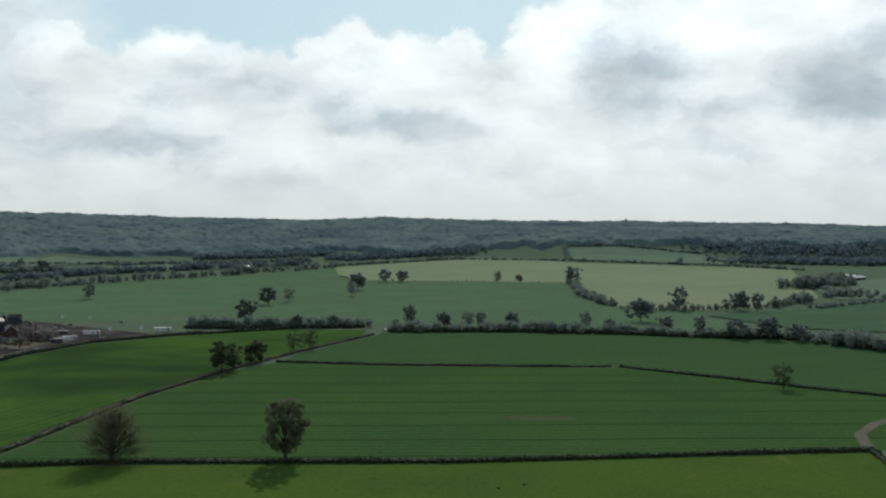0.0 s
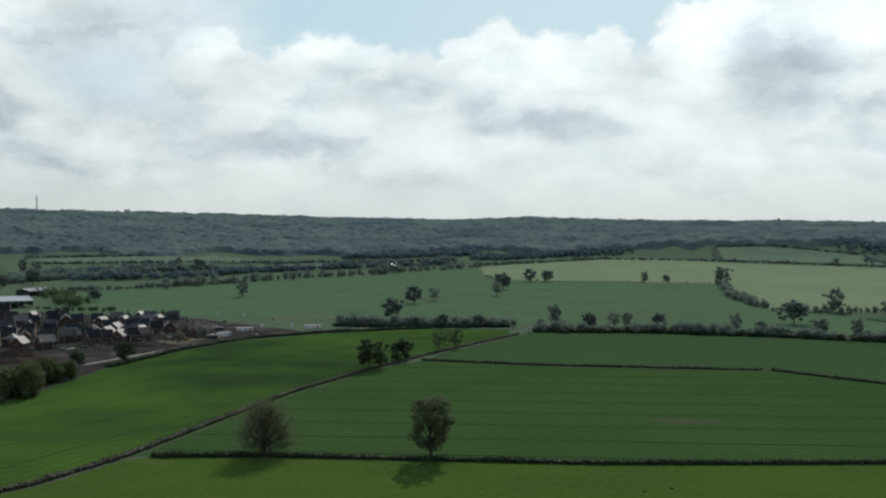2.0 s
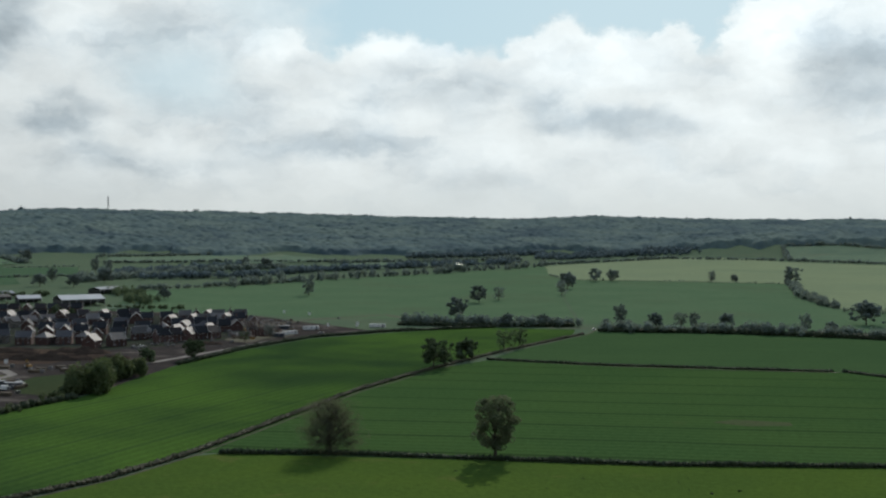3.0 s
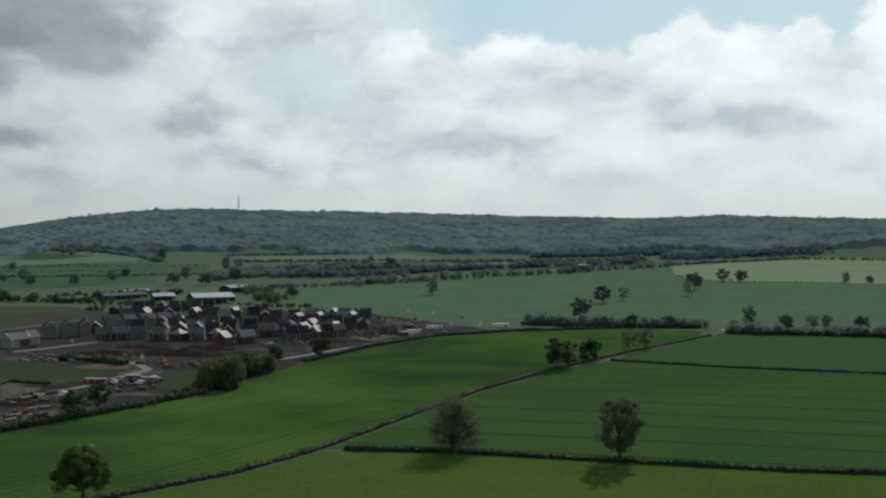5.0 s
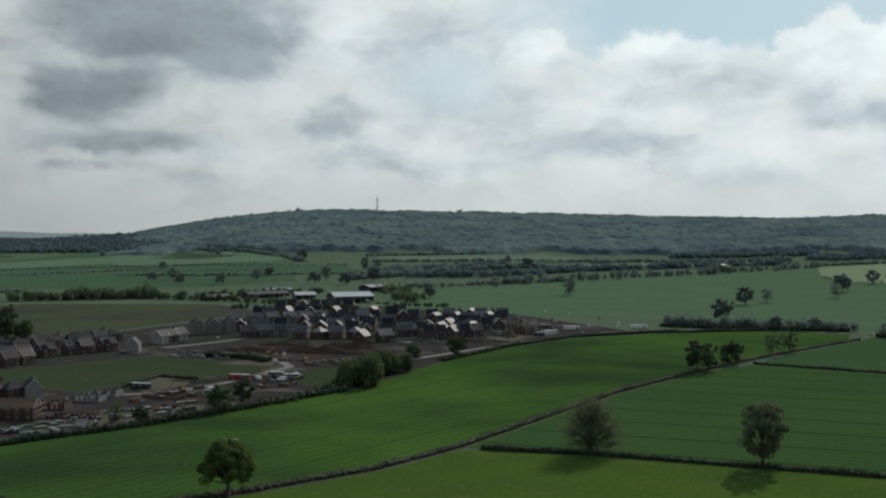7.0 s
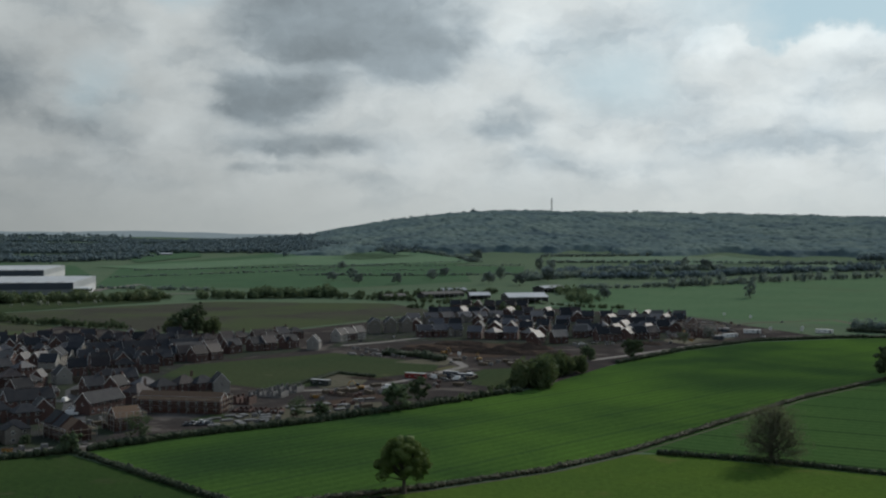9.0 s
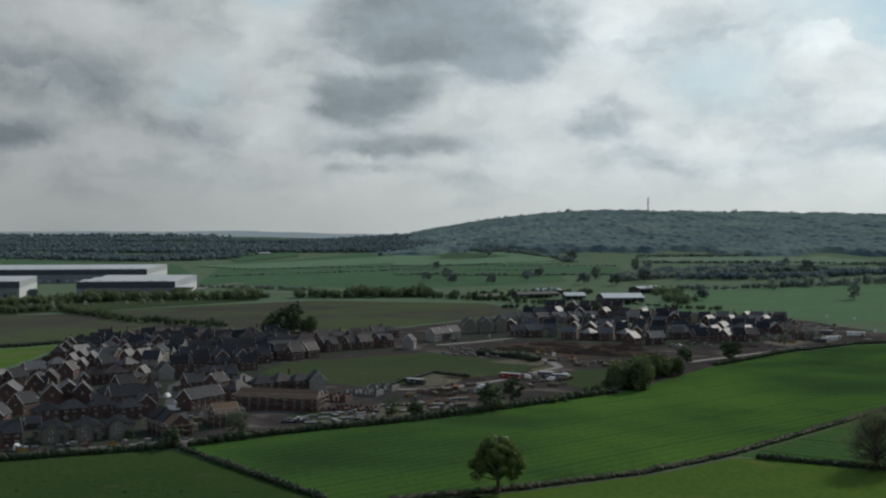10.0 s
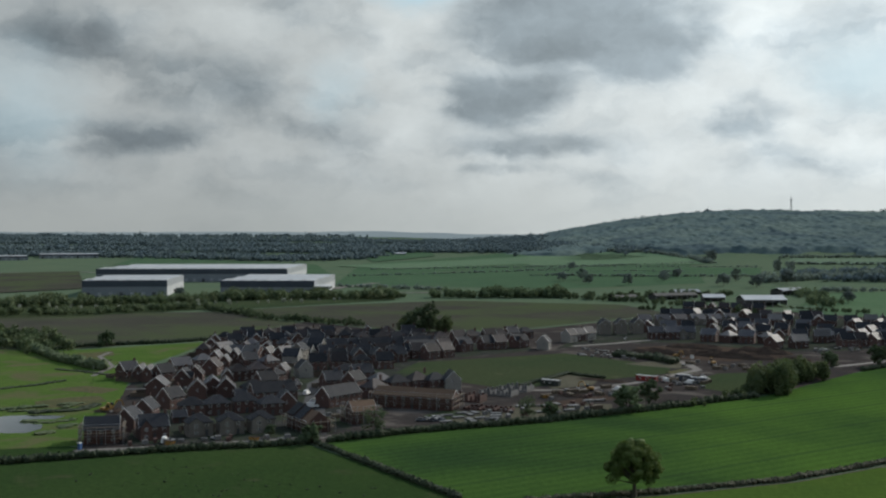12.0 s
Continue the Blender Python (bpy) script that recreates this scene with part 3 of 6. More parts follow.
def tree_thing(label, meshes, x, y, turn=0.0, scale=1.0, group="", category="tree"):
    t = thing("tree", label, category, group)
    part_mesh("trunk", meshes[0], t)
    part_mesh("crown", meshes[1], t)
    t.matrix_basis = pose(x, y, height(x, y), 0, 0, turn) @ Matrix.Scale(scale, 4)
    return t


def hedge(points, width, tall, label, material=None, gaps=0.0, dens=1.0, seed=1, step=1.1, category="hedge"):
    """A field hedge: uneven leaf masses in a row, with loose sprays on them."""
    rng = np.random.default_rng(seed)
    path = spaced(points, step)
    C, R, L = [], [], []
    for i, p in enumerate(path):
        swell = noise.noise((p.x * 0.07, p.y * 0.07, seed))
        if gaps and noise.noise((p.x * 0.11, p.y * 0.11, seed + 5)) < gaps - 0.6:
            continue
        d = (path[min(i + 1, len(path) - 1)] - path[max(i - 1, 0)]).normalized()
        side = Vector((-d.y, d.x))
        z = height(p.x, p.y)
        for _ in range(max(1, round(2 * dens))):
            q = p + side * rng.uniform(-0.35, 0.35) * width + d * rng.uniform(-0.5, 0.5) * step
            h = tall * (1 + 0.30 * swell) * rng.uniform(0.8, 1.12)
            C.append((q.x, q.y, z + h * 0.48))
            R.append((width * rng.uniform(0.3, 0.45) + step * 0.3, width * rng.uniform(0.3, 0.45) + step * 0.3, h * 0.54))
            for _ in range(2):
                L.append((q.x + rng.normal() * width * 0.4, q.y + rng.normal() * width * 0.4, z + h * rng.uniform(0.5, 1.1)))
    m = material or M_HEDGE
    mesh = clumps("hedge", C, R, m, rng, ICO1, 0.25)
    ob = tagged(new("hedge", mesh), label, category)
    lv, lf = leaf_quads(np.array(L), rng.uniform(0.2, 0.5, len(L)) * max(0.7, tall / 2.5), rng)
    part_mesh("loose_sprays", from_arrays("loose_sprays", lv, lf, m), ob)
    return ob


def belt(points, width, tall, label, material, seed=1, step=5.0, dens=1.0, sprays=60, name="tree_belt", wild=0.35, leaf=0.12, fat=1.0):
    """A line of trees and bushes too close to count, as leaf sprays round uneven crowns."""
    rng = np.random.default_rng(seed)
    C, S, K, KR = [], [], [], []
    for p in spaced(points, step / dens):
        q = np.array(p[:]) + rng.normal(size=2) * width * 0.35
        big = tall * rng.uniform(1 - wild, 1 + wild) * (0.85 + 0.4 * noise.noise((q[0] * 0.02, q[1] * 0.02, seed)))
        z = height(q[0], q[1])
        r = big * rng.uniform(0.32, 0.5) * fat
        d = rng.normal(size=(sprays, 3))
        d /= np.linalg.norm(d, axis=1, keepdims=True)
        d *= rng.uniform(0.55, 1.05, (sprays, 1))
        c = np.c_[q[0] + d[:, 0] * r, q[1] + d[:, 1] * r, z + big * 0.5 + d[:, 2] * big * 0.5]
        C.append(c)
        S.append(np.full(sprays, big * leaf) * rng.uniform(0.6, 1.3, sprays))
        K.append((q[0], q[1], z + big * 0.46))
        KR.append((r * 0.6, r * 0.6, big * 0.36))
    lv, lf = leaf_quads(np.concatenate(C), np.concatenate(S), rng)
    kv, kf = lumps(K, KR, rng, ICO1, 0.22)
    return tagged(new(name, leafy_mesh(name, kv, kf, lv, lf, material)), label, "trees", kind="stuff")


# ---------------------------------------------------------------- land
rings = [0.0, 60, 140, 220, 300, 380, 480, 600, 740, 900] + [900 + 62 * i for i in range(1, 65)]
bearings = [i * 3.0 - 180 for i in range(35)] + [-75 + i * 0.8 for i in range(138)] + [36 + 3.0 * i for i in range(48)]
gv = [(r * math.sin(radians(a)), r * math.cos(radians(a)), height(r * math.sin(radians(a)), r * math.cos(radians(a)))) for r in rings for a in bearings]
nb = len(bearings)
gf = [(i * nb + j, i * nb + (j + 1) % nb, (i + 1) * nb + (j + 1) % nb, (i + 1) * nb + j) for i in range(len(rings) - 1) for j in range(nb)]
tagged(new("ground", from_arrays("ground", gv, [f[::-1] for f in gf], M_GROUND, True)), "rolling farmland of rough grass reaching to the hills", "ground", kind="structure")

sheet("field_1", [(-205, 225), (-177, 273), (-158, 315), (-149, 352), (-141, 358), (-52, 363), (3, 364), (59, 372), (146, 384), (142, 355), (150, 100), (-205, 60)],
      M_PASTURE, "bright green grazed pasture below the hedges", "field")
sheet("field_28", [(-395, 150), (-368, 192), (-335, 208), (-309, 252), (-258, 240), (-220, 231), (-150, 214), (-150, 60), (-360, 60)],
      M_PASTURE_DARK, "deep green grazed pasture with scattered tufts", "field", lift=0.04)
sheet("field_2", [(-150, 357), (-145, 418), (-136, 505), (-117, 595), (-94, 640), (-26, 627), (67, 622), (95, 622), (147, 570), (168, 545), (201, 512), (240, 480), (180, 390), (146, 386), (59, 374), (3, 366), (-52, 365)],
      M_WHEAT, "young green wheat field with dark wheel lines", "field")
sheet("field_3", [(-94, 644), (-26, 629), (67, 624), (95, 624), (147, 572), (201, 514), (330, 400), (420, 560), (277, 709), (242, 785), (199, 786), (129, 818), (49, 836), (-44, 836), (-50, 800), (-84, 694)],
      M_WHEAT_UP, "smooth green wheat field before the hedge belt", "field")
sheet("field_4", [(-307, 255), (-255, 240), (-217, 230), (-150, 216), (-160, 225), (-190, 268), (-165, 316), (-156, 354), (-148, 418), (-139, 505), (-120, 595), (-94, 690), (-57, 794), (-58, 850), (-130, 852), (-191, 795), (-231, 745), (-249, 670), (-257, 603), (-258, 539), (-251, 492), (-251, 458), (-257, 435), (-262, 405), (-270, 376), (-277, 347), (-298, 296), (-308, 259)],
      M_CROP_CLOUDED, "long dense green crop field beside the building site", "field")
sheet("field_5", [(-100, 1270), (-104, 1390), (-115, 1605), (-27, 1598), (175, 1555), (157, 1280), (165, 1113), (237, 1062), (230, 900), (199, 830), (129, 850), (49, 872), (-26, 900), (-56, 900)],
      M_MID_CROP, "wide green field of even crop", "field")
sheet("field_6", [(-159, 1738), (-198, 2050), (-93, 2225), (19, 2385), (143, 2470), (257, 2280), (531, 2060), (606, 1970), (416, 1254), (317, 1103), (237, 1066), (167, 1117), (159, 1282), (177, 1560), (-27, 1603), (-115, 1613)],
      M_PALE_CROP, "pale yellow-green field lit by the sun", "field")
sheet("field_7", [(-531, 1355), (-454, 1556), (-337, 1757), (-190, 2070), (-160, 1738), (-116, 1608), (-106, 1390), (-102, 1270), (-60, 905), (-202, 914), (-337, 935), (-496, 964), (-595, 1251)],
      M_MID_CROP, "broad green field behind the new houses", "field")
sheet("field_8", [(-887, 623), (-867, 746), (-828, 869), (-660, 939), (-557, 870), (-557, 646), (-618, 588), (-741, 600)],
      M_BROWN, "bare brown fallow field behind the houses", "field")
sheet("field_9", [(-1021, 436), (-868, 610), (-726, 582), (-662, 456), (-667, 357), (-698, 298)],
      M_BROWN, "bare brown fallow field by the hedge", "field")
sheet("field_10", [(-1161, 989), (-883, 1122), (-814, 1355), (-1320, 2106), (-1780, 2066), (-1652, 1479)],
      M_DEEP_SHADED_CROP, "broad green field under the hill", "field")
sheet("field_11", [(-458, 453), (-426, 547), (-342, 534), (-327, 506), (-349, 405), (-434, 413)],
      M_MEADOW, "dull green meadow inside the building site", "field", lift=0.12)
sheet("field_12", [(-387, 161), (-366, 195), (-465, 270), (-545, 324), (-644, 443), (-661, 354), (-720, 300)],
      M_BRIGHT_MEADOW, "lush bright green meadow beside the pond", "field", lift=0.12)
sheet("building_site", [(-345, 180), (-337, 209), (-310, 254), (-299, 297), (-278, 348), (-271, 377), (-258, 436), (-252, 494), (-259, 606), (-251, 676), (-233, 751), (-191, 800), (-340, 932), (-496, 964), (-550, 860), (-550, 638), (-611, 581), (-730, 591), (-656, 452), (-482, 279)],
      M_SITE, "churned brown building soil with pale worn patches", "ground", lift=0.06)

# ---------------------------------------------------------------- hedges and trees
hedge([(-142, 357), (-106, 363), (-52, 364), (3, 365), (59, 373), (118, 382), (146, 385)], 1.7, 1.6, "dark clipped hawthorn hedge along the pasture", seed=1, step=0.7)
hedge([(146, 385), (142, 355), (140, 330)], 1.6, 1.6, "dark low hedge running down the pasture", seed=2)
hedge([(-200, 240), (-180, 273), (-161, 315), (-152, 353), (-145, 418), (-136, 505), (-117, 595), (-91, 690), (-50, 810)], 2.0, 1.5, "ragged pale hedge along a field track", M_HEDGE_DRY, seed=3)
hedge([(-94, 643), (-26, 628), (67, 623), (92, 623)], 1.8, 1.4, "dark clipped hedge between the wheat fields", seed=4)
hedge([(98, 622), (147, 571), (168, 546), (201, 513), (240, 480)], 1.8, 1.4, "dark clipped hedge running down the slope", seed=5)
hedge([(-358, 156), (-336, 208), (-310, 253)], 2.6, 2.2, "dark green hedge in front of the new houses", seed=6)
hedge([(-311, 255), (-255, 240), (-216, 230)], 2.0, 1.8, "dark hedge between pasture and crop", seed=7)
hedge([(-308, 260), (-299, 297), (-278, 348), (-271, 377), (-263, 407), (-258, 436), (-252, 461)], 3.0, 2.6, "dark hedge along the edge of the building site", seed=8)
hedge([(-258, 588), (-251, 676), (-233, 751), (-192, 803), (-120, 856)], 2.6, 2.2, "dark hedge behind the green crop", seed=9)

belt([(-193, 871), (-131, 864), (-62, 878)], 12, 7, "dark bushy belt of trees beside the lane", M_WOOD_MID_HAZED, 11, 3.5, 1.8, 110, wild=0.5, leaf=0.09, fat=1.5)
hedge([(-196, 862), (-131, 858), (-62, 872)], 4, 3.6, "thick dark hedge under the tree belt", seed=18, step=2.0)
belt([(-39, 840), (49, 842), (129, 824), (199, 796), (242, 792), (277, 715), (330, 640)], 12, 7.5, "dark bushy belt of trees between the fields", M_WOOD_MID_HAZED, 12, 3.0, 1.7, 100, wild=0.5, leaf=0.085, fat=1.4)
hedge([(-38, 835), (49, 837), (129, 819), (199, 790), (242, 786), (277, 709), (330, 634)], 5, 3.8, "thick dark hedge along the wheat field", seed=19, step=2.0)
belt([(-531, 1365), (-454, 1565), (-337, 1767), (-190, 2080)], 34, 12, "tree belt along the far edge of the green field", M_WOOD_MID_HAZED, 13, 6)
belt([(-159, 1738), (-115, 1608), (-27, 1600), (175, 1557)], 4, 3, "thin far hedge between green and pale crop", M_WOOD_MID_HAZED, 14, 5, sprays=24)
belt([(175, 1557), (157, 1280), (165, 1115)], 9, 8, "dark bushy hedge curving down the field", M_WOOD_MID_HAZED, 15, 3.2)
belt([(190, 1090), (237, 1064), (317, 1103)], 7, 6, "dark bushy hedge below the pale field", M_WOOD_MID_HAZED, 16, 3.2)

FAR_KINDS = [tree_meshes(21, 14.5, 12.5, 3.0, 2800, 0.34, M_FARTREE, 0.7, 13, 5, 0.03, False, 0.078, 0.3, 0.105), tree_meshes(22, 16, 10, 2.6, 2600, 0.34, M_FARTREE, 0.7, 13, 5, 0.03, False, 0.085, 0.3, 0.10),
             tree_meshes(23, 12.5, 13.5, 3.2, 2800, 0.34, M_FARTREE, 0.7, 14, 5, 0.03, True, 0.075, 0.25, 0.10), tree_meshes(24, 13, 9.5, 2.2, 1300, 0.30, M_FARTREE, 0.8, 12, 6, 0.03, False, 0.085, 0.35, 0.055),
             tree_meshes(25, 8.5, 9.5, 1.0, 1500, 0.34, M_FARTREE, 0.7, 11, 5, 0.03, True, 0.085, 0.3, 0.12)]
# copies of the far trees whose crowns are paled to stand for haze
HAZED_KINDS = []
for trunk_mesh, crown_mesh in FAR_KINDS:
    hazed_crown = crown_mesh.copy()
    hazed_crown.materials[0] = M_FARTREE_HAZED
    HAZED_KINDS.append((trunk_mesh, hazed_crown))
tree_thing("wide tree with bare budding branches beside the hedge", tree_meshes(31, 17.2, 19.0, 1.0, 23000, 0.125, M_BUD, 0.8, 80, 9, 0.036, True, 0.05), -106, 364)
tree_thing("tall ash with sparse young leaves beside the hedge", tree_meshes(37, 20.0, 11.6, 2.0, 21000, 0.22, M_ASH, 0.45, 32, 3, 0.032, False, 0.06, 0.14, 0.0, 0.12), -51, 366)
tree_thing("full green oak standing by the track hedge", tree_meshes(33, 15.6, 15.4, 4.4, 26000, 0.20, M_OAK, 0.8, 72, 0, 0.042, True, 0.042, 0.0, 0.085, 0.11), *(-182, 265))

for i, (x, y, kind, scale) in enumerate([
        (-116, 595, 0, 1.05), (-112, 607, 3, 0.9), (-106, 640, 4, 1.3), (-91, 692, 3, 1.0), (-84, 712, 3, 0.95), (161, 535, 3, 0.9), (-161, 925, 0, 1.2),
        (-174, 1131, 0, 1.15), (-160, 1175, 3, 1.1), (-378, 1213, 1, 1.2), (-102, 1270, 3, 1.2), (-105, 1394, 2, 1.5), (-80, 1579, 0, 1.2), (-57, 1580, 2, 1.2),
        (77, 1584, 1, 0.9), (108, 1616, 4, 1.0), (177, 1557, 0, 1.5), (163, 933, 2, 1.35), (222, 1064, 1, 1.3), (279, 1064, 0, 1.2), (-26, 903, 1, 0.9), (1, 892, 4, 1.1)]):
    # trees beyond 760 m take the haze-paled crowns
    tree_thing("dark field tree standing in the open crop", (FAR_KINDS if math.hypot(x, y) < 760 else HAZED_KINDS)[kind], x, y, i * 67, scale, "field trees")

# the last pale ridge on the horizon, a plain backdrop glowing in its haze colour
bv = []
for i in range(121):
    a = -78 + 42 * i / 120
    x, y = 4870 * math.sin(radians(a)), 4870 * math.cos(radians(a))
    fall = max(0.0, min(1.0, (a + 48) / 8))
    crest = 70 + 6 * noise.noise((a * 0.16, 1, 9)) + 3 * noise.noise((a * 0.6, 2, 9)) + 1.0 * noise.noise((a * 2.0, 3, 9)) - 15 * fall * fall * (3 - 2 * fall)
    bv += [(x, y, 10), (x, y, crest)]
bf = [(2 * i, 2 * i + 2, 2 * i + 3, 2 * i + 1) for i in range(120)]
tagged(new("backdrop", from_arrays("backdrop", bv, bf, M_HORIZON_GLOW)), "pale blue line of glowing distant hills on the horizon", "hills", kind="structure")

# the ridge's wood: an unbroken canopy with loose crowns along it
def wood_edge(a):
    return (2600 if a < 1 else 2640) + 110 * noise.noise((a * 0.3, 2, 1)) + 40 * noise.noise((a * 1.1, 5, 1)) - (60 if -24 < a < -8 else 0)


def canopy(label, material, a0, a1, seed, bulge):
    """Crowns of a closed wood: rounded caps on an uneven grid, fading out at both ends."""
    rng = np.random.default_rng(seed)
    A, R = np.meshgrid(np.radians(np.arange(a0, a1, 0.085)), np.arange(2440.0, 3400.0, 6.0))
    X, Y = R * np.sin(A), R * np.cos(A)
    jit = rng.uniform(0.1, 0.9, (64, 64, 2))
    tops, reach = rng.uniform(0.35, 1.0, (64, 64)), rng.uniform(0.75, 1.15, (64, 64))
    cap = np.zeros_like(X)
    cell = 14.0
    gx, gy = np.floor(X / cell).astype(int), np.floor(Y / cell).astype(int)
    for dx in (-1, 0, 1):
        for dy in (-1, 0, 1):
            i, j = (gx + dx) % 64, (gy + dy) % 64
            px, py = (gx + dx + jit[i, j, 0]) * cell, (gy + dy + jit[i, j, 1]) * cell
            d2 = ((X - px) ** 2 + (Y - py) ** 2) / (cell * 0.75 * reach[i, j]) ** 2
            cap = np.maximum(cap, np.sqrt(np.clip(1 - d2, 0, 1)) * tops[i, j])
    verts = []
    for x, y, r, a, c in zip(X.ravel(), Y.ravel(), R.ravel(), np.degrees(A).ravel(), cap.ravel()):
        q = max(0.0, min(1.0, (r - wood_edge(a)) / 30)) * min(1.0, (a - a0) / 4.5, (a1 - a) / 4.5)
        broad = 0.5 + 0.5 * noise.noise((x / 90, y / 90, 4)) + 0.45 * noise.noise((x / 34, y / 34, 7))
        verts.append((x, y, height(x, y) - 3 + q * (8 + bulge * c + 6 * broad)))
    rows_n, cols = X.shape
    k = (np.arange(rows_n - 1)[:, None] * cols + np.arange(cols - 1)[None]).ravel()
    faces = np.stack([k + cols, k + cols + 1, k + 1, k], 1)
    tagged(new("woodland", from_arrays("woodland", np.array(verts), faces, material, True)), label, "woodland", kind="stuff")


canopy("dense mixed woodland covering the far ridge", M_WOOD_CANOPY_HAZED, -42.0, 28.5, 72, 6.2)
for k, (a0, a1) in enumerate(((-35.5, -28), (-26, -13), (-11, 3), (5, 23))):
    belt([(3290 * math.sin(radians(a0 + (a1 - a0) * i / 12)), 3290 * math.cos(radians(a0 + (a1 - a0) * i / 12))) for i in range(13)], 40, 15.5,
         "ragged tree tops along the ridge skyline", M_WOOD_CANOPY_HAZED, 61 + k, 9, 1.0, 40, "skyline_trees", 0.35, 0.09, 1.5)

# far country: hedge lines, tree rows and strips of pasture between the fields and the ridge
def strip(number, corners, material, label):
    sheet("field_%d" % number, corners, material, label, "field", lift=0.8)


strip(13, [(-1732, 2085), (-1455, 2173), (-1318, 2116), (-1139, 1887), (-1259, 1738), (-1351, 1626)], M_FAR_CROP_HAZED, "pale green pasture under the ridge, paled for haze")
strip(14, [(-1323, 1593), (-1232, 1702), (-975, 1805), (-863, 1596), (-988, 1432), (-1142, 1375)], M_DEEP_SHADED_CROP, "green pasture strip below the ridge")
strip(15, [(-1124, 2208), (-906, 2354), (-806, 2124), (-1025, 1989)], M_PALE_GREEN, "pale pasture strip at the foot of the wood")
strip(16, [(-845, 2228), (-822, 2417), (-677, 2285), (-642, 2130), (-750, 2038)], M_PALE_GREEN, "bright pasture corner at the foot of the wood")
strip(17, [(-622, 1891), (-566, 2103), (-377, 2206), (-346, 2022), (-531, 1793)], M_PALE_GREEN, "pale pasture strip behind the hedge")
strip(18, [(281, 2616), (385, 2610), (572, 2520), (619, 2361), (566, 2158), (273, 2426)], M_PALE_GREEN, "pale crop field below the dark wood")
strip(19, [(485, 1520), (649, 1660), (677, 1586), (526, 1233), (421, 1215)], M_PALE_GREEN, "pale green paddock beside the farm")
strip(20, [(313, 1052), (464, 1187), (508, 1190), (378, 884), (326, 833), (268, 871), (231, 994)], M_DEEP_SHADED_CROP, "green field behind the tree belt")
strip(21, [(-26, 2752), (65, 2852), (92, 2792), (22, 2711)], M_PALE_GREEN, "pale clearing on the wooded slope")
strip(22, [(-1619, 1379), (-1614, 1695), (-1641, 2086), (-1443, 2162), (-1340, 2093), (-1409, 1636), (-1439, 1368)], M_FAR_CROP_HAZED, "strip of pasture far off, paled for haze")
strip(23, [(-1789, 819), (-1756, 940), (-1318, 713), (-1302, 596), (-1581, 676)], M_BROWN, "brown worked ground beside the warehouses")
strip(24, [(-2240, 1349), (-1679, 1388), (-1341, 1142), (-1161, 989), (-1548, 1205), (-1949, 1113)], M_DEEP_SHADED_CROP, "green field behind the warehouses")
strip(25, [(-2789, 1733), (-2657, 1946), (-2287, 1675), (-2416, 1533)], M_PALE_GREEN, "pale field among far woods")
strip(26, [(-1948, 1744), (-2075, 2094), (-1804, 1839), (-1692, 1546)], M_DEEP_SHADED_CROP, "dull green field near the far woods")
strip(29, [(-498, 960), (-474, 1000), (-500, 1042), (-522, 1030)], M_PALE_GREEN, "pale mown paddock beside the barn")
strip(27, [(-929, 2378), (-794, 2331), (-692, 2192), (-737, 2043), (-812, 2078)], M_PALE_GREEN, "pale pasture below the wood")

FAR_HEDGES = [
    ([(-1742, 2098), (-1445, 2180), (-1297, 2103), (-1150, 1936)], 12, 9), ([(-1335, 1607), (-1176, 1704), (-996, 1843)], 5, 4),
    ([(-1129, 1359), (-967, 1459), (-845, 1563)], 5, 5), ([(-1231, 1482), (-1007, 1616)], 4, 4),
    ([(-1025, 1989), (-798, 2105), (-621, 2136)], 8, 7), ([(-1156, 2217), (-917, 2383)], 10, 8), ([(-607, 1251), (-473, 1489)], 8, 7),
    ([(-711, 1504), (-599, 1579), (-540, 1790), (-423, 1952), (-251, 2144)], 22, 12), ([(-715, 1728), (-632, 1888)], 16, 11), ([(-761, 1408), (-737, 1599), (-717, 1685)], 20, 11),
    ([(-606, 2086), (-268, 2290)], 16, 10), ([(-507, 2336), (-238, 2565)], 26, 12), ([(-203, 2098), (19, 2419), (263, 2340), (547, 2088), (612, 1933)], 8, 7),
    ([(-216, 2352), (-106, 2528), (60, 2614)], 40, 13), ([(267, 2368), (281, 2616)], 6, 8), ([(554, 2154), (577, 2487), (413, 2622), (283, 2631)], 8, 8),
    ([(597, 2278), (836, 2141), (910, 2134)], 60, 14), ([(597, 2570), (765, 2493), (1016, 2384)], 60, 14),
    ([(508, 1589), (447, 1252), (482, 1234)], 8, 6), ([(354, 1081), (464, 1187), (526, 1233)], 8, 6), ([(244, 758), (280, 715), (292, 683)], 10, 6),
    ([(-2547, 1167), (-2267, 1365), (-1872, 1486), (-1902, 1703)], 60, 13), ([(-3748, 1718), (-2840, 1802), (-2405, 1988), (-2009, 2218)], 90, 14), ([(-4225, 1936), (-3832, 2431), (-3340, 2991), (-2086, 2421)], 90, 14),
    ([(-2863, 1312), (-2630, 1502), (-2198, 1817), (-1967, 2066), (-1733, 2137)], 70, 14), ([(-2018, 2295), (-1711, 2197), (-1474, 2208)], 60, 13), ([(-4510, 1929), (-4142, 2628), (-3654, 3273)], 60, 13), ([(-2268, 2334), (-1990, 2404)], 60, 13),
    ([(-1320, 1158), (-1235, 1434), (-1245, 1771)], 5, 4), ([(-1466, 1339), (-1300, 1603), (-1173, 1953)], 5, 4), ([(-1130, 963), (-966, 994)], 10, 6),
]
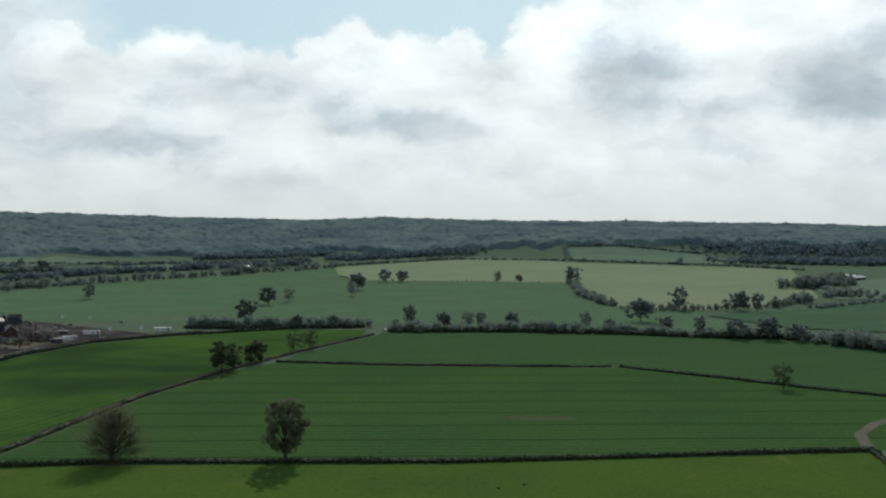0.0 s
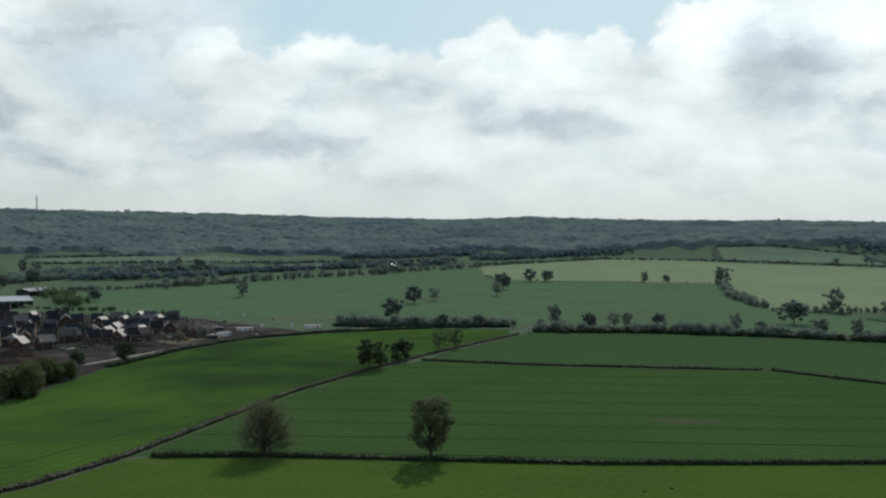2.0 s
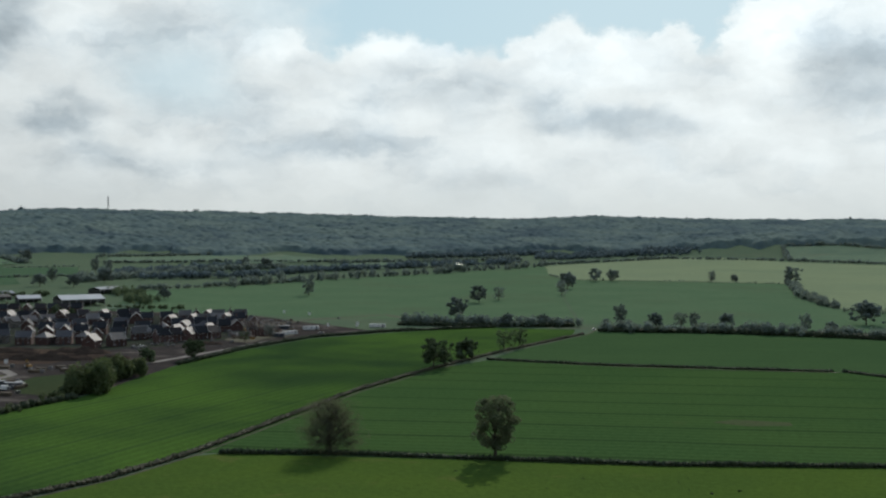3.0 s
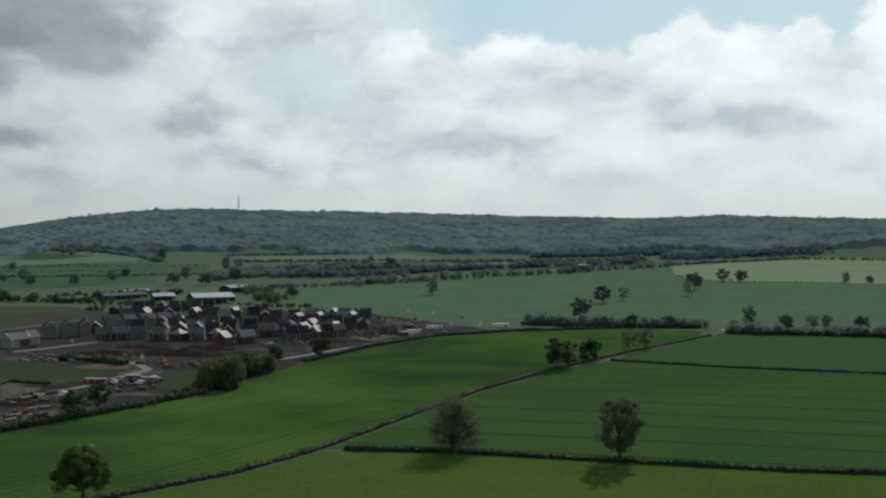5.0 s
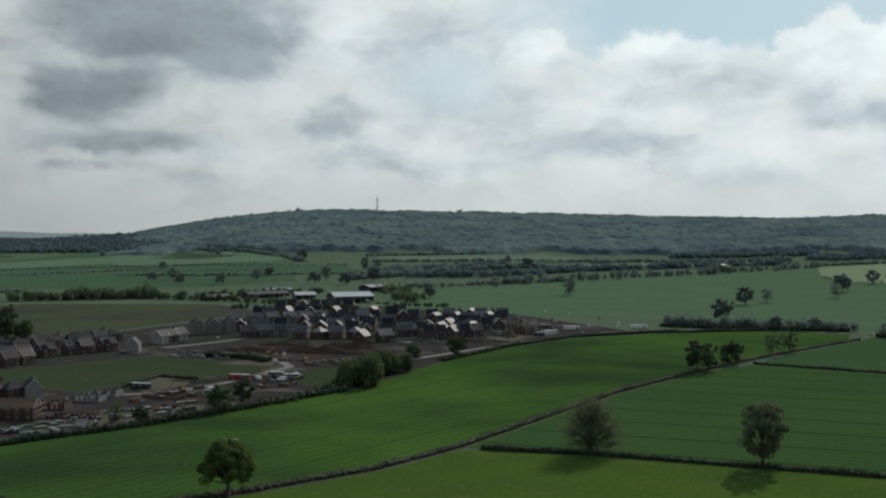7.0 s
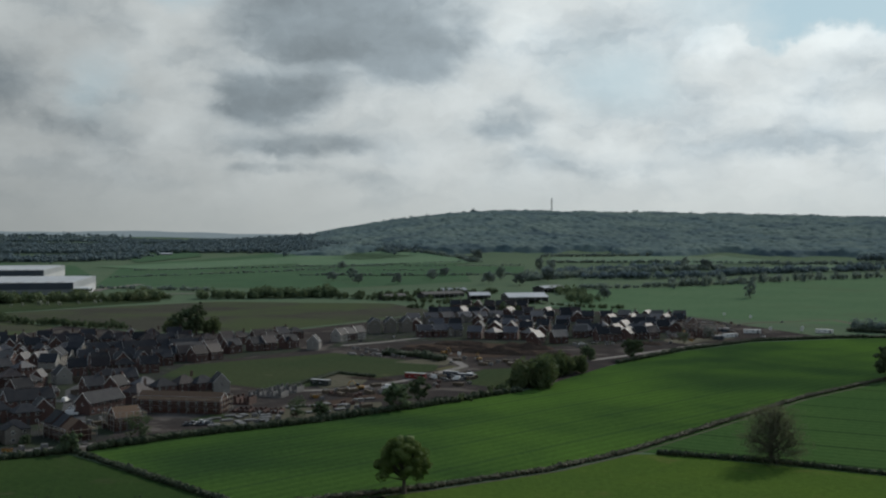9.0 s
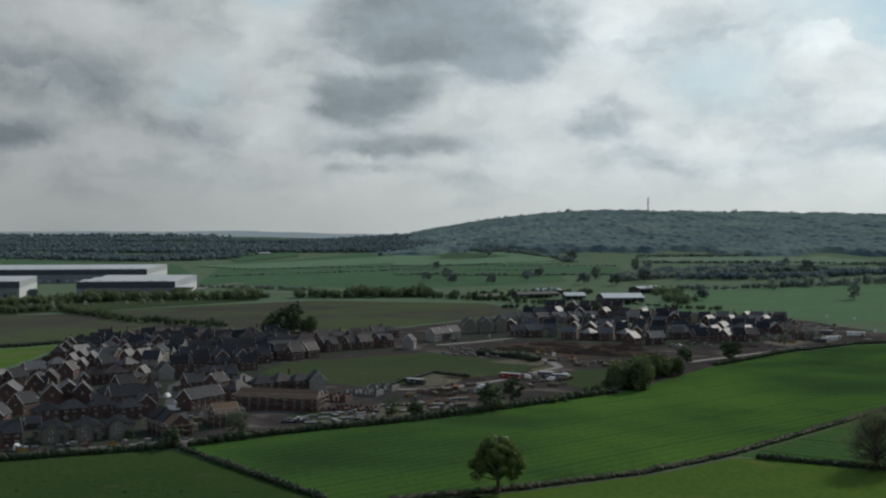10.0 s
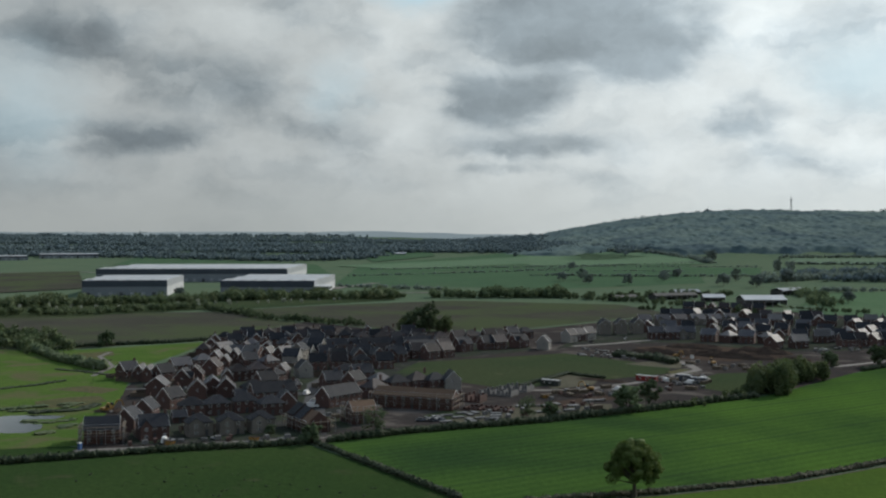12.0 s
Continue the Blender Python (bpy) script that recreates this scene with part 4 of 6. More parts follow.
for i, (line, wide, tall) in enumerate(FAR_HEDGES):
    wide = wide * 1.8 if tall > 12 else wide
    # both leaf colours carry painted haze, bluer on the tall rows
    belt(line, wide, tall, "far hedgerow of dark trees between pastures", M_WOOD_MID_HAZED if tall < 12 else M_WOOD_HAZE, 100 + i, 7, 1.5 + wide / 15, 46, "tree_row", 0.4, 0.10, 1.5)

belt([(-1100, 470), (-1046, 566), (-1016, 665), (-989, 754), (-904, 860)], 34, 10, "scrubby trees in front of the warehouses", M_SCRUB, 141, 4, 3.5, 130, leaf=0.08, fat=1.2, wild=0.5)
belt([(-997, 426), (-945, 511), (-923, 610)], 30, 8, "scrubby bushes above the brown field", M_SCRUB, 139, 4, 2.6, 130, leaf=0.08, fat=1.2, wild=0.5)
belt([(-1049, 448), (-991, 536), (-966, 632), (-915, 787)], 20, 6, "pale flowering blackthorn bushes", M_BLOSSOM, 142, 16, 1.6, 40)
belt([(-898, 612), (-829, 601), (-769, 586), (-715, 591), (-663, 593)], 8, 6, "dark hedge between the brown fields", M_FARTREE, 143, 3, 1.6)
hedge([(-671, 336), (-678, 366), (-657, 416), (-655, 461)], 3, 2.6, "dark hedge below the brown field", seed=144, step=1.6)
belt([(-823, 364), (-762, 361), (-659, 334)], 30, 9, "bushy green willows at the meadow edge", M_SCRUB, 145, 3, 1.0, 70)
hedge([(-728, 341), (-676, 331), (-611, 316), (-555, 311)], 6, 4.5, "scrubby hedge along the meadow", M_SCRUB, seed=146, step=1.8)
belt([(-602, 315), (-555, 311)], 5, 3.5, "white blossom in the meadow hedge", M_BLOSSOM, 147, 6, 1.0, 30)
belt([(-780, 345), (-714, 342)], 26, 10, "bushy green willows beside the brown field", M_SCRUB, 148, 2.2, 1.0, 90)
hedge([(-524, 240), (-524, 256), (-529, 274)], 2.5, 0.9, "low dark sedge along a ditch", seed=149, step=1.5)
hedge([(-576, 295), (-555, 300), (-523, 303)], 2.5, 0.8, "low dark sedge below the hedge", seed=150, step=1.5)
hedge([(-444, 217), (-437, 234), (-446, 246)], 4, 1.2, "dark sedge on the pond's far bank", seed=151, step=1.5)
sheet("scrub_ground", [(-965, 402), (-920, 497), (-908, 603), (-892, 627), (-878, 834), (-935, 888), (-1073, 702), (-1183, 494)], M_MEADOW, "rough dark grass under the scrub", "ground", lift=0.3)
sheet("bare_patch", [(22, 451), (31, 459), (52, 456), (52, 448), (35, 444)], M_BARE, "thin bare patch in the wheat", "ground", lift=0.09)
sheet("bare_patch", [(-639, 338), (-640, 365), (-615, 352), (-612, 331)], M_REED, "bare sandy patch in the meadow", "ground", lift=0.14)
belt([(-872, 893), (-838, 935), (-808, 966), (-769, 987)], 24, 11, "dark plantation of close trees", M_FARTREE, 147, 3.5, 2.6, 120, leaf=0.09)
belt([(-602, 583), (-581, 604)], 18, 12, "dark copse at the field edge", M_SCRUB2, 148, 4, 1.5, 500, leaf=0.06)
belt([(-798, 984), (-668, 980), (-586, 955), (-509, 924)], 16, 7, "dark hedge round the farm yard", M_FARTREE, 149, 3.5, 1.3, 50)
belt([(-623, 1224), (-554, 1152), (-493, 1036)], 20, 9, "dark trees beside the farm", M_FARTREE, 150, 4, 1.2, 60)
hedge([(-393, 554), (-371, 557), (-348, 546)], 6, 3.6, "thick green hedge beside the site road", seed=152, step=1.4)
belt([(-254, 470), (-262, 509), (-264, 540)], 16, 13, "bushy green copse at the crop's edge", M_SCRUB2, 152, 3.0, 1.6, 700, leaf=0.055, wild=0.5)
belt([(-259, 422), (-258, 472), (-246, 477)], 8, 3.5, "low scrub along the site edge", M_SCRUB2, 153, 3, 1.4, 120, leaf=0.09)
hedge([(-457, 210), (-444, 227), (-455, 243)], 3, 0.9, "rushes along the pond", M_SCRUB, seed=154, step=1.4, gaps=0.5)
belt([(435, 1452), (467, 1428), (534, 1518)], 26, 15, "dark rounded wood at the crop's corner", M_WOOD_MID_HAZED, 155, 4, 1.6, 70)
belt([(422, 1252), (477, 1283)], 16, 11, "dark thicket at the paddock corner", M_WOOD_MID_HAZED, 156, 4, 1.2, 60)
belt([(319, 1102), (383, 1188)], 12, 9, "dark thicket below the pale crop", M_WOOD_MID_HAZED, 157, 4, 1.2, 60)
belt([(170, 1077), (202, 1049), (233, 1049)], 8, 6, "dark bushy hedge below the pale crop", M_WOOD_MID_HAZED, 158, 3.5, 1.2, 50)

def tufts(corners, n, label, seed):
    """Dark rush tufts spread over a four-cornered patch of grass."""
    rng = np.random.default_rng(seed)
    a, b, c, d = [np.array(p, float) for p in corners]
    C, R = [], []
    for _ in range(n):
        u, v = rng.random(2)
        q = (a * (1 - u) + b * u) * (1 - v) + (d * (1 - u) + c * u) * v
        big = rng.uniform(0.22, 0.5)
        for _ in range(2):
            C.append((q[0] + rng.normal() * big * 0.6, q[1] + rng.normal() * big * 0.6, height(*q) + 0.3 * big))
            R.append((big * 0.7, big * 0.7, big * 0.6))
    tagged(new("grass_tufts", clumps("grass_tufts", C, R, M_HEDGE, rng, ICO1, 0.3)), label, "grass", kind="stuff")


tufts([(-325, 205), (-235, 225), (-230, 180), (-320, 165)], 60, "dark rush tufts in the grazed pasture", 301)
tufts([(-90, 345), (60, 355), (60, 325), (-90, 325)], 9, "dark tufts in the bright pasture", 302)
tufts([(-540, 290), (-440, 250), (-430, 215), (-560, 320)], 30, "dark rush tufts in the wet meadow", 303)

MORE_TREES = [
    ((-1095, 708), 2, 0.8),
    ((-995, 1272), 2, 1.0), ((-993, 1316), 0, 1.1), ((-918, 1230), 0, 0.9), ((-867, 1249), 0, 1.0), ((-1261, 1642), 4, 1.1), ((-883, 1358), 2, 0.9), ((-928, 1460), 2, 0.9),
    ((-764, 1315), 2, 1.2), ((-807, 1421), 1, 1.1), ((-1179, 1982), 0, 1.6), ((-890, 1702), 1, 1.3), ((-836, 1641), 1, 1.2), ((-722, 1406), 0, 1.2), ((-713, 1307), 2, 1.2),
    ((-503, 1110), 2, 0.9), ((-656, 1855), 2, 1.4), ((-687, 1844), 1, 1.3), ((-1207, 1569), 0, 0.9), ((-915, 1407), 0, 0.9), ((-945, 1492), 2, 0.9),
    ((279, 1064), 0, 1.0), ((291, 1051), 1, 1.0), ((263, 1052), 3, 0.9), ((54, 888), 2, 0.8), ((108, 854), 1, 0.8), ((126, 854), 4, 0.9), ((-84, 875), 4, 1.0), ((-131, 864), 4, 0.9), ((-111, 864), 4, 1.1),
    ((164, 832), 0, 0.8), ((185, 814), 1, 0.8), ((203, 787), 0, 0.9), ((225, 781), 2, 1.1), ((240, 769), 0, 0.8), ((20, 876), 3, 0.9), ((29, 876), 1, 0.7),
    ((-260, 612), 2, 0.85), ((-270, 388), 2, 0.8), ((-274, 410), 0, 0.7), ((-287, 344), 3, 0.7), ((-283, 354), 4, 0.7), ((-305, 280), 3, 0.75), ((-310, 254), 4, 0.75), ((-667, 376), 4, 1.1), ((-583, 588), 1, 1.3), ((-590, 581), 0, 1.2),
    ((-279, 593), 4, 0.9), ((-265, 709), 3, 0.6), ((-259, 743), 3, 0.7), ((-335, 255), 4, 0.4), ((-37, 886), 4, 0.6), ((-721, 337), 2, 0.8), ((-709, 347), 0, 0.7)]
for i, ((x, y), kind, scale) in enumerate(MORE_TREES):
    # left-hand trees keep the darker crowns farther out, the rest are haze-paled
    tree_thing("dark leafy tree in a hedgerow", (FAR_KINDS if math.hypot(x, y) < 760 or (x < -0.42 * y and math.hypot(x, y) < 1150) else HAZED_KINDS)[kind], x, y, i * 53, scale, "hedgerow trees")

# ---------------------------------------------------------------- lanes, tracks, water
ribbon("track_1", [(-200, 235), (-177, 273), (-158, 315), (-149, 353), (-142, 418), (-133, 505), (-114, 595), (-88, 690), (-48, 805), (-42, 850)], 0.9, M_TRACK, "pale trodden track beside the hedge", "track")
ribbon("track_2", [(-88, 640), (-26, 625), (67, 620), (95, 620)], 1.6, M_TRACK, "narrow pale headland under the hedge", "track")
ribbon("track_3", [(-142, 361), (-52, 369), (3, 370), (59, 378), (146, 390)], 1.6, M_TRACK, "narrow pale headland above the hedge", "track")
ribbon("track_4", [(190, 462), (168, 440), (154, 418), (148, 394)], 4.5, M_TRACK, "bare earth gateway by the hedge corner", "track")
ribbon("road_1", [(-358, 189), (-342, 216), (-318, 262), (-303, 306), (-293, 351)], 5.0, M_ROAD, "pale dusty lane before the new houses", "road")
ribbon("road_2", [(-288, 525), (-277, 594), (-263, 660), (-255, 715), (-226, 766), (-197, 816)], 5.0, M_ROAD, "pale site road along the hedge", "road")
ribbon("road_3", [(-342, 407), (-323, 424), (-318, 464), (-323, 530), (-346, 554), (-376, 561)], 5.0, M_ROAD, "pale haul road through the site", "road", lift=0.18)
ribbon("road_4", [(-449, 584), (-440, 616), (-434, 670)], 6.0, M_ROAD, "pale street before cream houses", "road")
ribbon("road_5", [(-319, 263), (-382, 314), (-430, 355), (-456, 392)], 9.0, M_ASPHALT, "grey asphalt street between the houses", "road")
ribbon("road_6", [(-482, 279), (-462, 302), (-435, 325), (-402, 330)], 6.0, M_ASPHALT, "grey asphalt close between houses", "road")
ribbon("road_7", [(-299, 838), (-276, 903), (-230, 961), (-200, 923)], 6.0, M_TRACK, "earth-coloured new road past the plots", "road")
ribbon("road_8", [(-1805, 827), (-1760, 932), (-1692, 945)], 10.0, M_ROAD, "pale road near the warehouses", "road")
ribbon("track_5", [(-536, 294), (-566, 323), (-617, 343), (-633, 359)], 3.0, M_ROAD, "pale winding footpath in the meadow", "track", lift=0.2)
ribbon("road_9", [(-1085, 925), (-1102, 949), (-1145, 1052)], 14.0, M_ROAD, "pale service road beside the warehouses", "road", lift=0.5)
ribbon("road_10", [(-985, 905), (-955, 938), (-925, 975)], 10.0, M_ROAD, "pale farm road behind the scrub", "road", lift=0.5)
ribbon("lane", [(-79, 860), (-40, 860), (-20, 897)], 4.0, M_TRACK, "short earth lane in a hedge gap", "road")
sheet("yard", [(-302, 308), (-286, 340), (-272, 381), (-287, 401), (-312, 378), (-319, 337)], M_TRACK, "compacted earth yard with stacked materials", "yard", lift=0.1)
sheet("compound", [(-351, 433), (-362, 466), (-339, 464), (-329, 444), (-334, 419)], M_TRACK, "bare compound cut into the meadow", "yard", lift=0.16)
hedge([(-352, 418), (-356, 440), (-364, 469), (-340, 467)], 3, 1.6, "dark scrub round the compound", seed=181, step=1.2)
sheet("water_1", [(-448, 195), (-445, 208), (-438, 217), (-428, 223), (-424, 216), (-433, 207), (-426, 203), (-416, 207), (-407, 202), (-403, 194), (-408, 188), (-423, 185)], M_WATER, "still grey pond reflecting the cloudy sky", "pond", lift=0.16)
sheet("reed_bed", [(-474, 232), (-476, 246), (-470, 261), (-452, 255), (-448, 237), (-455, 225)], M_REED, "dry tan reed bed beside the pond", "reeds", lift=0.15)
sheet("reed_bed", [(-507, 255), (-505, 273), (-482, 279), (-475, 265)], M_REED, "dry tan reed bed in the meadow", "reeds", lift=0.15)
hedge([(-428, 205), (-417, 211), (-417, 220)], 3, 0.8, "low sedge on the pond's bank", M_SCRUB, seed=171, step=1.4)
hedge([(-396, 192), (-399, 202), (-407, 213)], 5, 1.0, "low scrub below the pond", M_SCRUB, seed=172, step=1.6, gaps=0.5)
hedge([(-462, 211), (-459, 225), (-453, 240)], 4, 1.2, "low scrub above the pond", M_SCRUB, seed=173, step=1.6, gaps=0.4)

sheet("estate_ground", [(-355, 206), (-336, 236), (-318, 262), (-323, 283), (-382, 349), (-360, 382), (-436, 427), (-462, 457), (-450, 544), (-505, 604), (-595, 565), (-652, 477), (-607, 405), (-515, 298), (-456, 280)],
      M_ESTATE, "dark tarmac and small gardens between new houses", "ground", lift=0.075)
sheet("estate_ground", [(-445, 562), (-445, 623), (-400, 653), (-339, 642), (-315, 666), (-285, 723), (-305, 844), (-344, 910), (-446, 918), (-571, 921), (-550, 803), (-489, 643)],
      M_ESTATE, "dark tarmac and gardens of the farther houses", "ground", lift=0.075)
sheet("rough_patch", [(-302, 493), (-308, 524), (-296, 541), (-272, 502), (-267, 467), (-284, 470)], M_MEADOW, "rough green patch on the site", "ground", lift=0.12)
sheet("rough_patch", [(-331, 510), (-332, 529), (-320, 525), (-315, 501)], M_REED, "sandy patch beside the haul road", "ground", lift=0.12)
sheet("rough_patch", [(-324, 323), (-327, 341), (-313, 343), (-311, 325)], M_MEADOW, "weedy patch beside the yard", "ground", lift=0.12)
sheet("mud_patch", [(-311, 377), (-307, 404), (-302, 437), (-292, 427), (-297, 391), (-300, 371)], M_SOIL, "churned dark mud on the site", "ground", lift=0.11)
sheet("mud_patch", [(-415, 606), (-397, 647), (-355, 648), (-318, 624), (-331, 577), (-367, 567)], M_SOIL, "dark dug soil before the houses", "ground", lift=0.11)
sheet("sand_patch", [(-368, 526), (-364, 555), (-339, 552), (-335, 528)], M_TRACK, "pale spread of sand on the site", "ground", lift=0.13)
sheet("sand_patch", [(-285, 723), (-276, 775), (-259, 807), (-249, 764), (-264, 709)], M_TRACK, "pale crushed stone round new plots", "ground", lift=0.13)
# ---------------------------------------------------------------- houses
FRAME_MESH = bpy.data.meshes.new("window_frame")
boxes((-0.65, 0.65, -0.06, 0.05, -0.65, 0.65)).to_mesh(FRAME_MESH)
finish(FRAME_MESH, M_WHITE)
PANE_MESH = bpy.data.meshes.new("pane")
boxes((-0.55, -0.04, -0.075, -0.03, -0.55, 0.55), (0.04, 0.55, -0.075, -0.03, -0.55, 0.55)).to_mesh(PANE_MESH)
finish(PANE_MESH, M_GLASS)
DOOR_MESH = bpy.data.meshes.new("door")
boxes((-0.5, 0.5, -0.07, 0.05, 0.0, 2.1), (-0.7, 0.7, -0.5, 0.0, 2.25, 2.4)).to_mesh(DOOR_MESH)
finish(DOOR_MESH, M_DOOR)


WHOLE_WINDOW = bpy.data.meshes.new("window")
boxes((-0.65, 0.65, -0.06, 0.05, -0.65, 0.65), (-0.55, -0.04, -0.075, -0.03, -0.55, 0.55), (0.04, 0.55, -0.075, -0.03, -0.55, 0.55)).to_mesh(WHOLE_WINDOW)
finish(WHOLE_WINDOW, [M_WHITE, M_GLASS])
for face in WHOLE_WINDOW.polygons:
    face.material_index = 0 if face.index < 6 else 1
far_windows = False


def window(parent, x, y, z, turn, sx=1.0, sz=1.0):
    if far_windows:
        part_mesh("window", WHOLE_WINDOW, parent).matrix_basis = pose(x, y, z, 0, 0, turn) @ Matrix.Diagonal((sx, 1, sz, 1))
        return
    f = part_mesh("window", FRAME_MESH, parent)
    f.matrix_basis = pose(x, y, z, 0, 0, turn) @ Matrix.Diagonal((sx, 1, sz, 1))
    part_mesh("pane", PANE_MESH, f)


def roof_slabs(bm, w, d, eave, rise, thick=0.22, over=0.35):
    """Two pitched slabs with overhanging eaves; the ridge runs along x."""
    k = rise / (d / 2)
    for s in (-1, 1):
        y1, z1 = s * (d / 2 + over), eave - over * k
        profile = [(0, eave + rise), (y1, z1), (y1, z1 + thick), (0, eave + rise + thick * 1.2)]
        prism(bm, profile if s > 0 else profile[::-1], -w / 2 - over * 0.6, w / 2 + over * 0.6)
    return bm


def hip_roof(bm, w, d, eave, rise, over=0.4):
    a, b, r = w / 2 + over, d / 2 + over, max(0.3, w / 2 - d / 2)
    low = [bm.verts.new(c) for c in ((-a, -b, eave - 0.15), (a, -b, eave - 0.15), (a, b, eave - 0.15), (-a, b, eave - 0.15))]
    rim = [bm.verts.new((v.co.x, v.co.y, eave + 0.08)) for v in low]
    top = [bm.verts.new((-r, 0, eave + rise)), bm.verts.new((r, 0, eave + rise))]
    bm.faces.new(low[::-1])
    for i in range(4):
        bm.faces.new((low[i], low[(i + 1) % 4], rim[(i + 1) % 4], rim[i]))
    bm.faces.new((rim[0], rim[1], top[1], top[0]))
    bm.faces.new((rim[2], rim[3], top[0], top[1]))
    bm.faces.new((rim[1], rim[2], top[1]))
    bm.faces.new((rim[3], rim[0], top[0]))
    return bm


def gable_walls(bm, w, d, eave, rise):
    return prism(bm, [(-d / 2, 0), (d / 2, 0), (d / 2, eave), (0, eave + rise - 0.05), (-d / 2, eave)], -w / 2, w / 2)


def house(label, w, d, eave, rise, wall_m, roof_m, hip=False, wing=False, chimney=True, bays=3, dormers=0, group="new houses"):
    """A two-storey house: walls, roof, windows with panes, door, chimney; a front wing where it has one."""
    h = thing("house", label, "house", group)
    if hip:
        part("wall", boxes((-w / 2, w / 2, -d / 2, d / 2, 0, eave)), wall_m, h)
        part("roof", hip_roof(bmesh.new(), w, d, eave, rise), roof_m, h)
    else:
        part("wall", gable_walls(bmesh.new(), w, d, eave, rise), wall_m, h)
        part("roof", roof_slabs(bmesh.new(), w, d, eave, rise), roof_m, h)
    # added white strips along the verges stand for sun glints on roof edges
    if not hip:
        k = rise / (d / 2)
        for side in (-1, 1):
            x = side * (w / 2 + 0.23)
            bm = bmesh.new()
            for s in (-1, 1):
                profile = [(0, eave + rise - 0.02), (s * (d / 2 + 0.35), eave - 0.35 * k - 0.02), (s * (d / 2 + 0.35), eave - 0.35 * k + 0.26), (0, eave + rise + 0.30)]
                prism(bm, profile if s > 0 else profile[::-1], x - 0.03, x + 0.03)
            part("bargeboard", bm, M_WHITE, h)
    floors = max(1, round(eave / 2.6))
    for side in (-1, 1):
        for f in range(floors):
            for b in range(bays):
                x = (b + 0.5) / bays * w - w / 2
                if side < 0 and f == 0 and b == bays // 2:
                    part_mesh("door", DOOR_MESH, h).matrix_basis = pose(x, -d / 2, 0)
                elif not (wing and side < 0 and b == 0):
                    window(h, x, side * d / 2, 1.5 + f * 2.6, 0 if side < 0 else 180, 0.95, 0.9)
    for side in (-1, 1):
        window(h, side * w / 2, 0.0, 1.5 + (floors - 1) * 2.6, 90 * side, 0.7, 0.85)
    if wing:
        ww = w / bays * 1.15
        g = gable_walls(bmesh.new(), 1.6, ww, eave, rise * 0.62)
        bmesh.ops.rotate(g, verts=g.verts, cent=(0, 0, 0), matrix=Matrix.Rotation(radians(90), 3, "Z"))
        bmesh.ops.translate(g, verts=g.verts, vec=(-w / 2 + ww / 2 + 0.1, -d / 2 - 0.78, 0))
        part("wing", g, wall_m, h)
        g = roof_slabs(bmesh.new(), 1.6 + d / 2, ww, eave, rise * 0.62, 0.2, 0.25)
        bmesh.ops.rotate(g, verts=g.verts, cent=(0, 0, 0), matrix=Matrix.Rotation(radians(90), 3, "Z"))
        bmesh.ops.translate(g, verts=g.verts, vec=(-w / 2 + ww / 2 + 0.1, -d / 2 - 0.75 + d / 4, 0.02))
        part("wing_roof", g, roof_m, h)
        for f in range(floors):
            window(h, -w / 2 + ww / 2 + 0.1, -d / 2 - 1.58, 1.5 + f * 2.6, 0, 0.95, 0.9)
    for i in range(dormers):
        x = (i + 0.5) / dormers * w - w / 2
        g = gable_walls(bmesh.new(), d * 0.34, 1.7, eave + 1.7, 0.8)
        bmesh.ops.rotate(g, verts=g.verts, cent=(0, 0, 0), matrix=Matrix.Rotation(radians(90), 3, "Z"))
        bmesh.ops.translate(g, verts=g.verts, vec=(x, -d / 2 + d * 0.17 + 0.02, 0))
        part("dormer", g, wall_m, h)
    if chimney:
        x = w / 2 - 0.7
        part("chimney", boxes((x - 0.45, x + 0.45, -0.35, 0.35, eave + rise - 1.2, eave + rise + 1.1), (x - 0.55, x + 0.55, -0.45, 0.45, eave + rise + 1.1, eave + rise + 1.25),
                              (x - 0.3, x - 0.1, -0.1, 0.1, eave + rise + 1.25, eave + rise + 1.6), (x + 0.1, x + 0.3, -0.1, 0.1, eave + rise + 1.25, eave + rise + 1.6)), wall_m, h)
    return h


